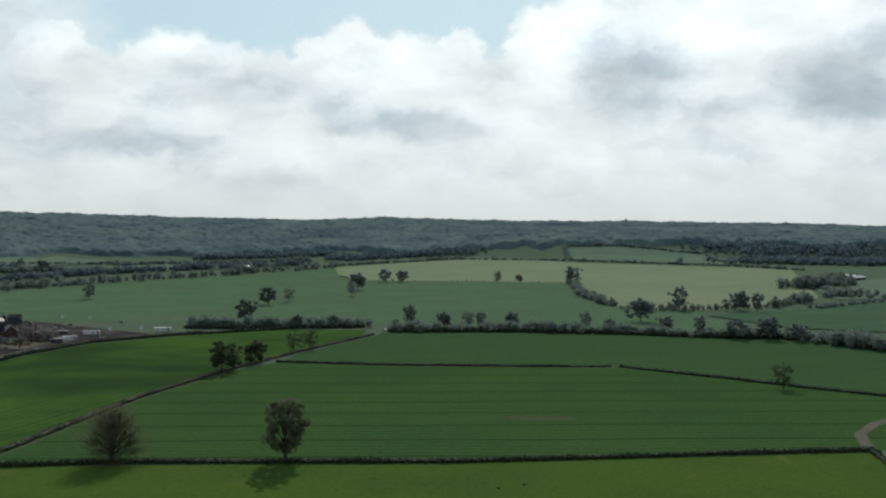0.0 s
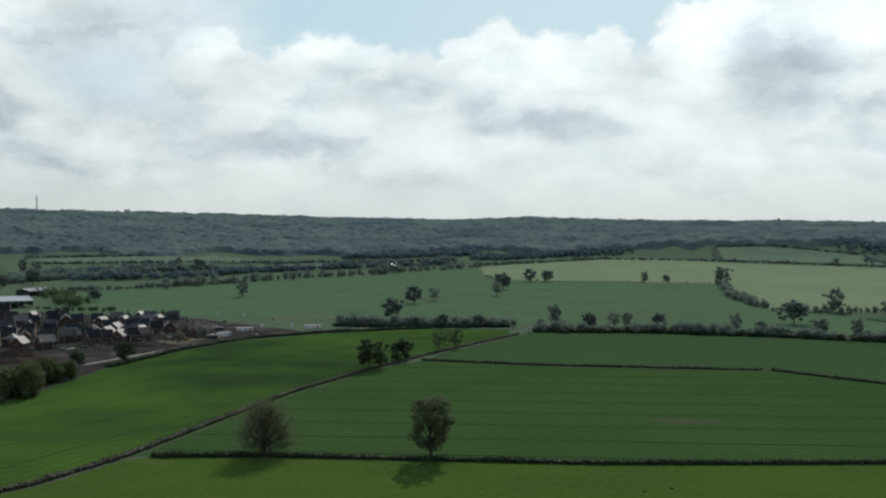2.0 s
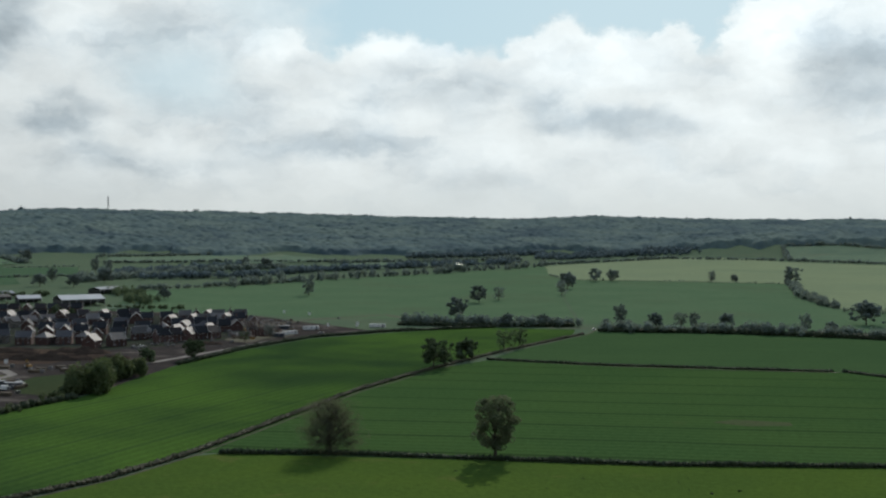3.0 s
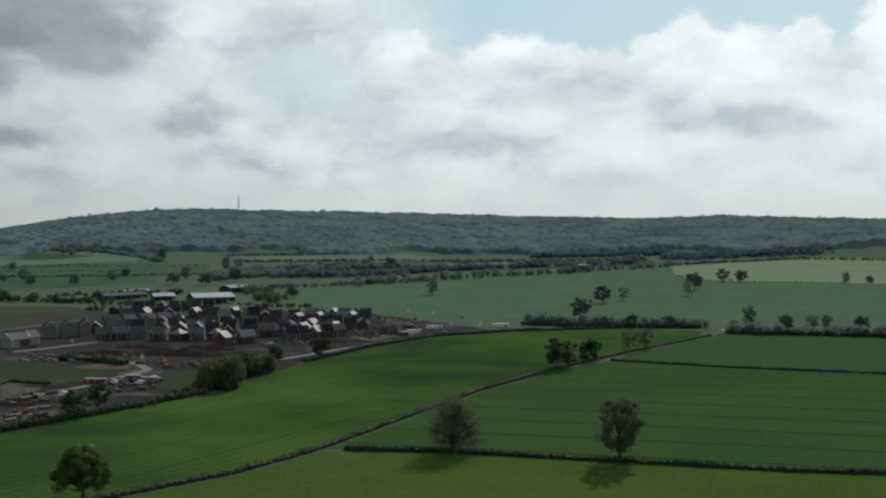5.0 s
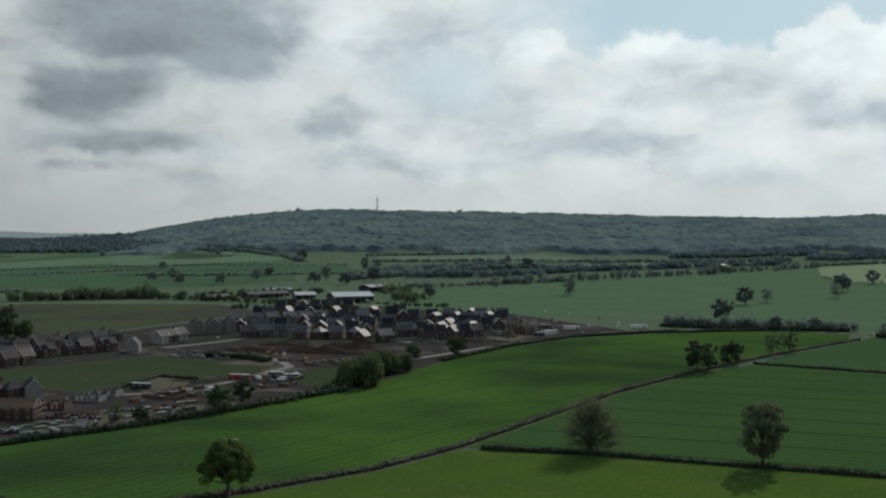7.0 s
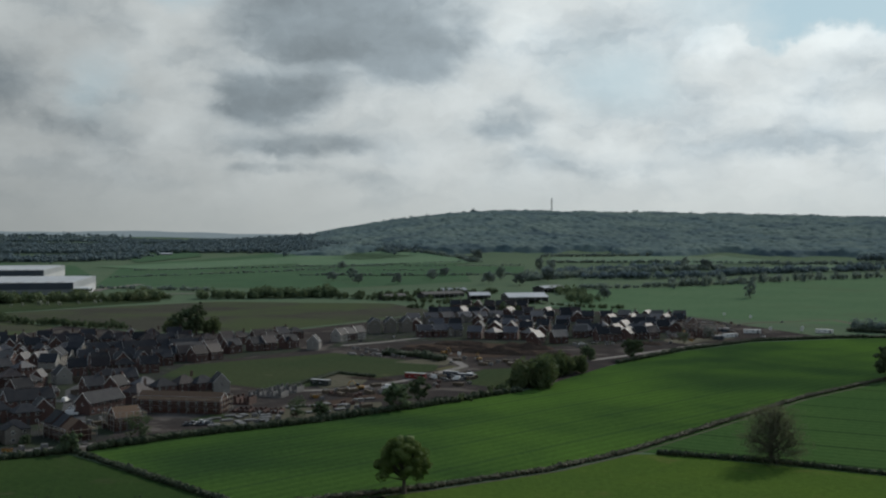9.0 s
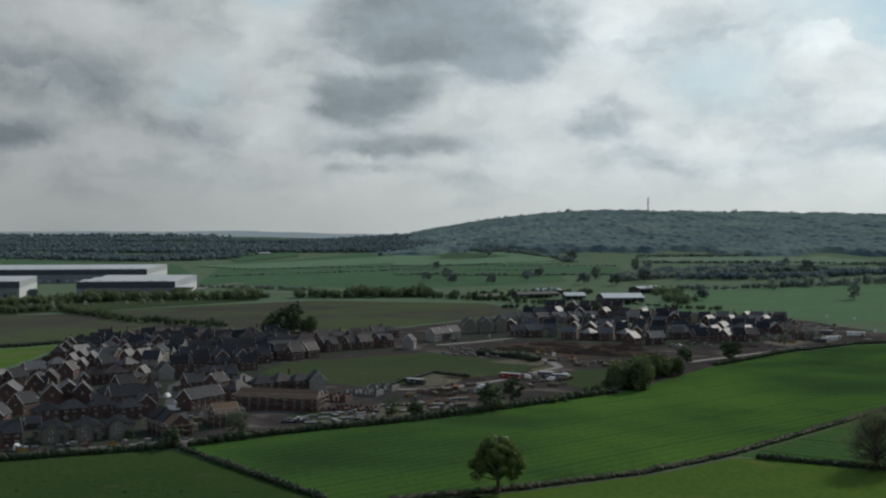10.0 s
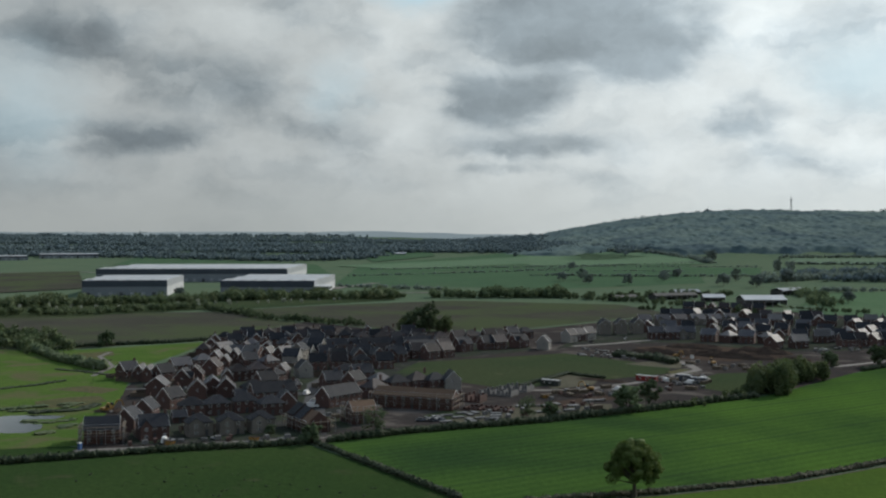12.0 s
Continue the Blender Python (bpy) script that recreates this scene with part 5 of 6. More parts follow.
HOUSE_KINDS = {
    "slatehip": dict(label="red brick new house with a hipped slate roof", w=10, d=7.5, eave=4.9, rise=3.2, wall_m=M_BRICK, roof_m=M_SLATE, hip=True, chimney=False),
    "palehip": dict(label="brick new house with a pale shining hipped roof", w=10, d=8.5, eave=4.8, rise=3.2, wall_m=M_BRICK, roof_m=M_GLINT_TILE, hip=True, chimney=False),
    "greyhip": dict(label="red brick new house with a hipped grey roof", w=9.5, d=7.5, eave=4.9, rise=3.2, wall_m=M_BRICK, roof_m=M_GREYTILE, hip=True, chimney=False),
    "narrow": dict(label="narrow brick new house with a grey roof", w=8.5, d=5.2, eave=4.9, rise=3.2, wall_m=M_BRICK, roof_m=M_GREYTILE, chimney=False, bays=2),
    "brick": dict(label="red brick new house with a dark slate roof", w=9.5, d=7.5, eave=4.9, rise=3.9, wall_m=M_BRICK, roof_m=M_SLATE),
    "brown": dict(label="red brick new house with a brown hipped roof", w=10, d=8, eave=4.9, rise=3.7, wall_m=M_BRICK, roof_m=M_TILE, hip=True),
    "tile": dict(label="red brick new house with a brown tiled roof", w=9, d=8, eave=4.8, rise=4.0, wall_m=M_BRICK, roof_m=M_TILE, chimney=False),
    "wing": dict(label="brick new house with a gabled front wing", w=10.5, d=7.5, eave=4.9, rise=3.9, wall_m=M_BRICK, roof_m=M_SLATE, wing=True),
    "stone": dict(label="buff stone new house with a gabled front wing", w=9.2, d=7.5, eave=5.0, rise=3.0, wall_m=M_STONE, roof_m=M_SLATE, hip=True, wing=True, chimney=False, bays=2),
    "render": dict(label="cream rendered new house with a slate roof", w=9.5, d=7.5, eave=5.0, rise=3.9, wall_m=M_RENDER, roof_m=M_SLATE, chimney=False),
    "tall": dict(label="tall three-storey pale house with a slate roof", w=9, d=8, eave=7.8, rise=3.4, wall_m=M_STONE, roof_m=M_SLATE, dormers=2, chimney=False),
    "terrace": dict(label="terrace of brick new houses under one slate roof", w=20, d=8, eave=4.9, rise=3.9, wall_m=M_BRICK, roof_m=M_SLATE, bays=6),
    "pale": dict(label="brick new house with a pale shining tiled roof", w=10, d=8.5, eave=4.8, rise=3.8, wall_m=M_BRICK, roof_m=M_GLINT_TILE, chimney=False),
    "grey": dict(label="brick new house with a large grey tiled roof", w=10, d=9, eave=5.0, rise=3.6, wall_m=M_BRICK, roof_m=M_GREYTILE, chimney=False),
    "greywing": dict(label="brick new house with grey roof and front wing", w=11, d=8.5, eave=5.1, rise=3.6, wall_m=M_STONE, roof_m=M_GREYTILE, wing=True, chimney=False),
    "garage": dict(label="small brick garage with a pitched slate roof", w=5.5, d=5.5, eave=2.4, rise=2.2, wall_m=M_BRICK, roof_m=M_SLATE, bays=1, chimney=False),
}
built = {}


def put_house(kind, x, y, turn):
    m = pose(x, y, height(x, y) + 0.05, 0, 0, turn)
    global far_windows
    far_windows = math.hypot(x, y) > 520
    key = kind + (" far" if far_windows else "")
    if key in built:
        return copy_thing(built[key], m)
    built[key] = house(**HOUSE_KINDS[kind])
    built[key].matrix_basis = m
    far_windows = False
    return built[key]


def garden_fence(x, y, turn, deep):
    """Three brown board fences round a back garden, and a lawn's shed-high end."""
    key = "fence %d" % deep
    m = pose(x, y, height(x, y) + 0.08, 0, 0, turn)
    if key in built:
        return copy_thing(built[key], m)
    f = thing("garden_fence", "dark brown board fence round a back garden", "fence", "garden fences")
    part("side_panel", boxes((-5.4, -5.3, 4.2, 4.2 + deep, 0, 1.8)), M_BOARD2, f)
    part("side_panel", boxes((5.3, 5.4, 4.2, 4.2 + deep, 0, 1.8)), M_BOARD2, f)
    part("end_panel", boxes((-5.29, 5.29, 4.1 + deep, 4.2 + deep, 0, 1.8)), M_BOARD2, f)
    built[key] = f
    f.matrix_basis = m
    return f


taken = []


def row(p0, p1, kinds, across=False, jog=0.8, n=0, flip=0):
    """Houses set along a street line; across: gable ends to the street."""
    rnd = random.Random(str(p0) + str(p1))
    a, b = Vector(p0), Vector(p1)
    n = max(n, int((b - a).length / (8.8 if across else 10.6)) + 1) if n != 1 else 1
    turn = math.degrees(math.atan2((b - a).y, (b - a).x))
    for i in range(n):
        p = a.lerp(b, i / max(1, n - 1))
        kind = kinds[i % len(kinds)]
        room = 6.2 if kind in ("garage", "narrow") else (13.0 if kind == "terrace" else 8.0)
        p = p + Vector((rnd.uniform(-jog, jog), rnd.uniform(-jog, jog)))
        if any((p - q).length < (room + r) / 2 for q, r in taken):
            continue
        taken.append((p, room))
        t = turn + (90 if across else 0) + rnd.choice((0, 0, 0, 90)) * (flip == 0) + (180 if flip == 2 else 0)
        if kind in ("pale", "palehip") and rnd.random() < 0.6:
            t = 90
        t += rnd.uniform(-4, 4)
        put_house(kind, p.x, p.y, t)
        if kind not in ('garage', 'terrace') and p.length < 700:
            garden_fence(p.x, p.y, t, rnd.choice((5, 7, 9)))


LANE = math.degrees(math.atan2(*reversed(Vector((-303, 306)) - Vector((-358, 189)))))


def set_houses(spots):
    """Single houses, each (place, kind, turn from the lane's line)."""
    for (x, y), kind, turn in spots:
        taken.append((Vector((x, y)), 7.0))
        put_house(kind, x, y, LANE + turn)
        if kind not in ("garage", "terrace"):
            garden_fence(x, y, LANE + turn, 7)


set_houses([
    ((-360, 221), "wing", 4), ((-354, 236.5), "stone", 2), ((-348.6, 246.6), "stone", 0), ((-343.4, 256.8), "stone", 2),
    ((-381, 224), "brick", 62), ((-397, 241), "brick", 66), ((-417, 265), "brick", 40), ((-383, 247), "garage", 0),
    ((-391, 258), "slatehip", 0), ((-388, 268), "slatehip", 2), ((-385, 280), "slatehip", 0), ((-372, 283), "slatehip", 4),
    ((-453, 281), "grey", 70), ((-432, 288), "tile", 82), ((-436, 299), "grey", 84), ((-427, 300), "tile", 80), ((-415, 299), "garage", 0), ((-416, 307), "slatehip", 10),
    ((-399, 305), "terrace", 6), ((-375, 293), "brick", 86), ((-515, 302), "brick", 30), ((-504, 303), "narrow", 66), ((-498, 304), "narrow", 66),
    ((-493, 309), "brick", 34), ((-512, 331), "grey", 12), ((-470, 306), "wing", 70), ((-477, 317), "tile", 74), ((-524, 353), "greyhip", 10), ((-497, 341), "tile", 60),
    ((-468, 336), "brown", 0), ((-468, 348), "brown", 0), ((-459, 323), "narrow", 84), ((-445, 341), "slatehip", 40), ((-456, 355), "narrow", 60),
    ((-432, 326), "brick", 20), ((-423, 335), "garage", 30), ((-510, 358), "narrow", 70), ((-507, 371), "brick", 20), ((-493, 374), "greyhip", 30),
    ((-533, 368), "narrow", 64), ((-543, 381), "pale", 66), ((-533, 381), "narrow", 66), ((-432, 376), "slatehip", 0), ((-420, 376), "wing", 4), ((-410, 348), "brick", 10),
    ((-393, 363), "greyhip", 20), ((-381, 363), "slatehip", 10), ((-380, 375), "brown", 14), ((-374, 381), "slatehip", 10), ((-369, 387), "render", 80),
    ((-371, 319), "terrace", 30), ((-376, 344), "brown", 30), ((-402, 355), "brick", 40)])
row((-572, 386), (-539, 423), ["brown", "brick", "pale", "wing", "tile"], n=9, across=True)
row((-610, 420), (-575, 475), ["brick", "tile", "brick", "pale"], n=11)
row((-639, 467), (-570, 553), ["brick", "tile", "brown", "wing"], n=17)
row((-503, 399), (-522, 431), ["render", "tall", "render"], n=4, across=True)
row((-455, 368), (-444, 364), ["render"], n=1, flip=1)
row((-532, 451), (-505, 500), ["terrace", "brick", "wing", "terrace"], n=9, flip=1)
row((-485, 417), (-466, 452), ["brick", "tile", "wing", "brown"], n=8)
row((-487, 482), (-468, 563), ["terrace", "brick", "tile", "brick", "wing"], n=11, flip=1)
row((-525, 519), (-504, 585), ["brick", "tile", "brown"], n=10)
# the farther cluster
row((-451, 558), (-460, 576), ["render"], n=1, flip=1)
row((-468, 606), (-469, 626), ["render", "brick"], n=3, flip=1)
row((-485, 668), (-470, 687), ["tall", "tall", "tall"], n=5, across=True, flip=1)
row((-437, 663), (-418, 681), ["grey", "greywing", "grey"], n=6, flip=1)
row((-504, 749), (-461, 805), ["grey", "brick", "greywing", "tile"], n=11)
row((-401, 672), (-366, 686), ["grey", "greywing", "palehip", "grey"], n=7, flip=1)
row((-349, 661), (-332, 680), ["pale", "brick", "pale"], n=4, flip=1)
row((-423, 738), (-382, 749), ["brick", "palehip", "grey"], n=8)
row((-515, 839), (-415, 877), ["pale", "brick", "tile", "brick", "pale"], n=14, flip=1)
row((-374, 752), (-302, 789), ["brick", "pale", "wing", "greyhip", "palehip"], n=12)
row((-321, 705), (-297, 734), ["brick", "tile", "pale"], n=5, flip=1)
row((-367, 822), (-317, 857), ["pale", "brick", "pale", "pale", "pale"], n=8, flip=1)
row((-563, 907), (-504, 931), ["brick", "tile"], n=7)
row((-472, 704), (-442, 724), ["grey", "brick", "greywing"], n=6)
row((-366, 702), (-343, 716), ["brick", "pale", "brick"], n=5)
row((-451, 760), (-391, 787), ["brick", "grey", "tile", "wing"], n=10)
row((-447, 816), (-383, 851), ["tile", "brick", "pale", "brick"], n=10)
row((-344, 726), (-301, 755), ["pale", "brick", "grey"], n=8, flip=1)
row((-348, 793), (-302, 823), ["brick", "tile", "brick"], n=8)
row((-421, 710), (-383, 725), ["brick", "tile", "grey"], n=8, across=True)
row((-529, 817), (-492, 839), ["brick", "grey"], n=6)
row((-376, 869), (-336, 889), ["pale", "brick", "pale"], n=6)
row((-466, 470), (-464, 487), ["tile", "brick"], n=4)
row((-627, 440), (-544, 538), ["slatehip", "tile", "brick", "brown"], n=14)
row((-591, 403), (-547, 461), ["brick", "narrow", "slatehip", "tile", "greyhip"], n=12)
row((-508, 420), (-474, 469), ["slatehip", "brick", "brown", "tile"], n=12, flip=1)
row((-547, 392), (-513, 407), ["narrow", "brick", "pale", "slatehip"], n=8)
row((-474, 392), (-449, 426), ["brick", "slatehip", "tile"], n=8, flip=1)
row((-559, 500), (-540, 534), ["brown", "slatehip"], n=6)
row((-523, 544), (-505, 604), ["slatehip", "brick"], n=7, flip=1)
belt([(-738, 987), (-722, 1027), (-688, 1086), (-651, 1145)], 14, 8, "dark trees behind the farm sheds", M_FARTREE, 191, 4, 1.4, 60)
belt([(-612, 898), (-561, 905), (-517, 909), (-494, 929)], 8, 5, "dark hedge between farm and houses", M_FARTREE, 192, 3, 1.6, 60)
belt([(-507, 995), (-470, 988), (-428, 989)], 5, 4, "dark hedge behind the new roofs", M_FARTREE, 193, 3, 1.4, 50)
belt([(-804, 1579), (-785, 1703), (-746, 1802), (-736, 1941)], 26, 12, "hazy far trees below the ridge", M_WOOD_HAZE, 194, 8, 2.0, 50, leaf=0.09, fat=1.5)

# ---------------------------------------------------------------- houses still being built
def turned(bm, degrees, vec):
    bmesh.ops.rotate(bm, verts=bm.verts, cent=(0, 0, 0), matrix=Matrix.Rotation(radians(degrees), 3, "Z"))
    bmesh.ops.translate(bm, verts=bm.verts, vec=vec)
    return bm


def scaffold(x, y, turn, w, d, tall, label):
    """Poles, ledgers and boards round a house of that size."""
    s = thing("scaffold", label, "scaffold", "scaffolds")
    pole = bpy.data.meshes.new("pole")
    boxes((-0.06, 0.06, -0.06, 0.06, 0, tall)).to_mesh(pole)
    finish(pole, M_STEEL)
    spots = [(-w / 2 + w * i / 5, side * d / 2) for i in range(6) for side in (-1, 1)] + [(side * w / 2, -d / 2 + d * i / 4) for i in range(1, 4) for side in (-1, 1)]
    for px, py in spots:
        part_mesh("pole", pole, s).matrix_basis = pose(px, py, 0)
    for level in range(1, int(tall // 2) + 1):
        z = level * 2.0
        for side in (-1, 1):
            part("board", boxes((-w / 2, w / 2, side * d / 2 - 0.5, side * d / 2 + 0.5, z, z + 0.08)), M_PLANK, s)
            part("board", boxes((side * w / 2 - 0.5, side * w / 2 + 0.5, -d / 2, d / 2, z + 0.1, z + 0.18)), M_PLANK, s)
            part("guard_rail", boxes((-w / 2, w / 2, side * d / 2 - 0.05, side * d / 2 + 0.05, z + 1.0, z + 1.1)), M_STEEL, s)
    s.matrix_basis = pose(x, y, 0.06, 0, 0, turn)
    return s


def felt_terrace(x, y, turn):
    """A long terrace with bare orange felt on its roof."""
    h = house("long brick terrace with orange felt on its unfinished roof", 36, 9, 5.2, 3.0, M_BRICK, M_MEMBRANE, bays=9, chimney=False, group="unfinished houses")
    for i in range(9):
        part("batten", boxes((-18 + i * 4.4, -17.8 + i * 4.4, -0.2, 0.2, 8.2, 8.5)), M_PLANK, h)
    h.matrix_basis = pose(x, y, 0.05, 0, 0, turn)
    return h


def stepped_house(x, y, turn):
    """Three joined brick houses, each roof a step lower, the last with bare felt."""
    h = thing("house", "stepped row of brick houses, the last roof bare orange felt", "house", "unfinished houses")
    for i, (cx, up, m) in enumerate(((-6.5, 0.0, M_SLATE), (0.0, -0.7, M_SLATE), (6.5, -1.4, M_MEMBRANE))):
        part("wall", turned(gable_walls(bmesh.new(), 6.46, 9, 5.4 + up, 3.6), 0, (cx, 0, 0)), M_BRICK, h)
        part("roof", turned(roof_slabs(bmesh.new(), 5.8, 9, 5.4 + up, 3.6), 0, (cx, 0, 0)), m, h)
        for f in range(2):
            for b in (-1.4, 1.4):
                window(h, cx + b, -4.5, 1.4 + f * 2.5, 0, 0.8, 0.85)
    h.matrix_basis = pose(x, y, 0.05, 0, 0, turn)
    return h


def shell(x, y, turn, w, d, tall, label, material):
    """Roofless walls of a house just begun, with window gaps and cross walls."""
    h = thing("house_shell", label, "unfinished house", "house shells")
    n = max(3, int(w / 2.2))
    for side in (-1, 1):
        yy = side * d / 2
        rows = [(-w / 2, w / 2, yy - 0.15, yy + 0.15, 0, 0.8)]
        rows += [(-w / 2 + w * i / n, -w / 2 + w * (i + 0.5) / n, yy - 0.15, yy + 0.15, 0.8, tall * (0.85 + 0.15 * (i % 3))) for i in range(n)]
        part("wall", boxes(*rows), material, h)
    for i in range(4):
        xx = -w / 2 + w * i / 3
        part("cross_wall", boxes((xx - 0.15, xx + 0.15, -d / 2 + 0.16, d / 2 - 0.16, 0, tall * (0.6 + 0.12 * i))), material, h)
    h.matrix_basis = pose(x, y, 0.05, 0, 0, turn)
    return h


felt_terrace(*(-342, 337), 22)
scaffold(*(-342, 337), 22, 39, 11.5, 6.0, "steel scaffold round the felt-roofed terrace")
stepped_house(*(-334, 272), -15)
scaffold(*(-334, 272), -15, 22, 12, 5.0, "steel scaffold round the stepped brick houses")
built["felt"] = house("brick house with bare orange felt and timber roof", 10, 8, 5.0, 3.4, M_BRICK, M_MEMBRANE, chimney=False, group="unfinished houses")
built["felt"].matrix_basis = pose(*(-331, 296), 0.05, 0, 0, 70)
scaffold(*(-331, 296), 70, 13, 11, 7.0, "steel scaffold round the brick house with felt roof")
built["frame"] = house("half-built brick house with a broad slate roof", 12, 9, 5.2, 3.8, M_BRICK, M_SLATE, chimney=False, group="unfinished houses")
built["frame"].matrix_basis = pose(*(-367, 205), 0.05, 0, 0, 56)
scaffold(*(-367, 205), 56, 15, 12, 6.0, "steel scaffold round the half-built house at the meadow")
shell(*(-340, 365), 18, 18, 8, 3.2, "roofless red brick walls of new houses", M_BRICK)
shell(*(-341, 389), 14, 16, 8, 2.6, "roofless grey block walls of new houses", M_BLOCK)
shell(*(-344, 405), 14, 14, 8, 2.8, "roofless grey block walls just begun", M_BLOCK)
shell(*(-315, 353), 18, 20, 8, 1.4, "low brick walls of a house just begun", M_BRICK)
shell(*(-286, 758), 5, 16, 8, 3.0, "roofless block walls among stacked pallets", M_BLOCK)
shell(*(-270, 759), 5, 14, 8, 4.6, "tall roofless brick walls among pallets", M_BRICK)
for spot, turn in (((-297, 805), 10), ((-281, 805), 0)):
    scaffold(*spot, turn, 11, 9, 6, "steel scaffold round house plots")


# ---------------------------------------------------------------- sheds
def warehouse(label, front_left, front_right, depth, tall, office=False):
    """A logistics shed: dark band over grey cladding, white end wall, pale roof with rooflights."""
    a, b = Vector(front_left), Vector(front_right)
    w = (b - a).length
    h = thing("warehouse", label, "warehouse", "warehouses")
    z0, z1 = tall * 0.60, tall
    for name, y0 in (("front", 0.0), ("back", depth - 0.4)):
        part("lower_cladding", boxes((0, w, y0, y0 + 0.4, 0, z0)), M_CLAD_GREY, h, "grey ribbed lower cladding")
        part("upper_cladding", boxes((-0.15, w + 0.15, y0 - 0.15, y0 + 0.55, z0, z1)), M_CLAD_DARK, h, "dark navy upper cladding")
    for x0 in (0.0, w - 0.4):
        part("end_wall", boxes((x0, x0 + 0.4, 0.41, depth - 0.41, 0, z0)), M_CLAD_WHITE, h, "white end cladding")
        part("end_band", boxes((x0 - 0.12, x0 + 0.52, 0.56, depth - 0.56, z0, z1)), M_CLAD_MID, h, "mid grey end band")
    r = bmesh.new()
    for i in range(3):
        y0, y1 = 0.6 + (depth - 1.2) * i / 3, 0.6 + (depth - 1.2) * (i + 1) / 3
        prism(r, [(y0, z1 - 1.2), (y1, z1 - 1.2), (y1, z1 - 0.5), ((y0 + y1) / 2, z1 + 1.1), (y0, z1 - 0.5)], 0.6, w - 0.6)
    part("roof", r, M_ROOF_PALE, h)
    for i in range(int(w // 14)):
        part("rooflight", boxes((6 + i * 14, 9 + i * 14, 2.0, depth / 6 - 1.5, z1 + 1.15, z1 + 1.25)), M_CLAD_WHITE, h)
    for i in range(int(w // 12)):
        part("loading_door", boxes((5 + i * 12, 9 + i * 12, -0.25, -0.02, 0.4, 4.8)), M_CLAD_MID if i % 3 else M_DOOR, h)
    if office:
        for k in range(3):
            o = part("office_floor", boxes((w + 0.45, w + 16, -4, 30, 0.2 + k * 4.2, 3.0 + k * 4.2)), M_GLASS, h, "dark office glazing")
            part("white_band", boxes((w + 0.45, w + 17, -5, 31, 3.05 + k * 4.2, 4.15 + k * 4.2)), M_CLAD_WHITE, h)
    h.matrix_basis = pose(a.x, a.y, height(a.x, a.y) - 0.3, 0, 0, math.degrees(math.atan2((b - a).y, (b - a).x)))
    return h


warehouse("large grey warehouse with a navy band and pale roof", (-1178, 634), (-1118, 706), 155, 18.5)
warehouse("large grey warehouse with a glazed office corner", (-1063, 740), (-985, 811), 185, 18.5, True)
warehouse("huge navy and grey warehouse behind the others", (-1463, 809), (-1269, 996), 225, 18.5)
warehouse("pale low industrial shed among far woods", (-2304, 1008), (-2270, 1100), 60, 9)
warehouse("long pale industrial shed among far woods", (-2329, 1154), (-2272, 1263), 60, 9)


def barn(label, left, right, depth, tall, roof_m=None, pitch=2.2):
    """An open farm shed: posts, a low pitched sheet roof, boarded sides."""
    a, b = Vector(left), Vector(right)
    w = (b - a).length
    h = thing("barn", label, "barn", "farm sheds")
    eave = tall - pitch
    part("roof", turned(roof_slabs(bmesh.new(), w, depth, eave, pitch, 0.2, 0.6), 0, (w / 2, depth / 2, 0)), roof_m or M_ROOF_PALE, h)
    part("back_wall", boxes((0, w, depth - 0.2, depth, 0, eave)), M_BOARD, h)
    for x in (0.0, w - 0.2):
        part("side_wall", boxes((x, x + 0.2, 0.3, depth - 0.21, eave * 0.25, eave)), M_BOARD, h)
    for i in range(max(3, int(w / 6)) + 1):
        x = (w - 0.4) * i / max(3, int(w / 6))
        part("post", boxes((x, x + 0.35, 0.0, 0.29, 0, eave)), M_STEEL, h)
    part("front_sheeting", boxes((0.3, w - 0.3, 0.05, 0.2, eave * 0.6, eave)), M_BOARD, h)
    h.matrix_basis = pose(a.x, a.y, height(a.x, a.y), 0, 0, math.degrees(math.atan2((b - a).y, (b - a).x)))
    return h


barn("large open farm barn with a pale sheet roof", (-554, 993), (-524, 1021), 34, 10.5, None, 3.6)
barn("farm barn with a bright pale roof", (-622, 1031), (-605, 1045), 22, 7.6, None, 2.8)
barn("long dark low farm shed", (-673, 1020), (-650, 1065), 16, 7, M_BOARD)
barn("dark farm shed with a grey roof", (-695, 1091), (-679, 1119), 14, 7, M_CLAD_GREY)
barn("dark farm shed behind the pale barn", (-611, 1180), (-602, 1216), 18, 8, M_CLAD_GREY)
barn("low dark farm building among trees", (-695, 978), (-688, 1010), 12, 6, M_BOARD)
barn("white-roofed farm shed beside a wood", (572, 1649), (590, 1631), 18, 8)
barn("white-roofed farm shed at a paddock", (586, 1616), (608, 1630), 14, 7)
barn("grey farm shed on the far slope", (799, 2523), (828, 2514), 16, 7)
for spot, w in (((-1925, 1724), 30), ((-1936, 1840), 26), ((-2405, 1988), 30), ((-352, 1996), 20), ((-116, 2774), 20)):
    barn("small far white farm shed", spot, (spot[0] + w * 0.7, spot[1] + w * 0.7), 14, 6)


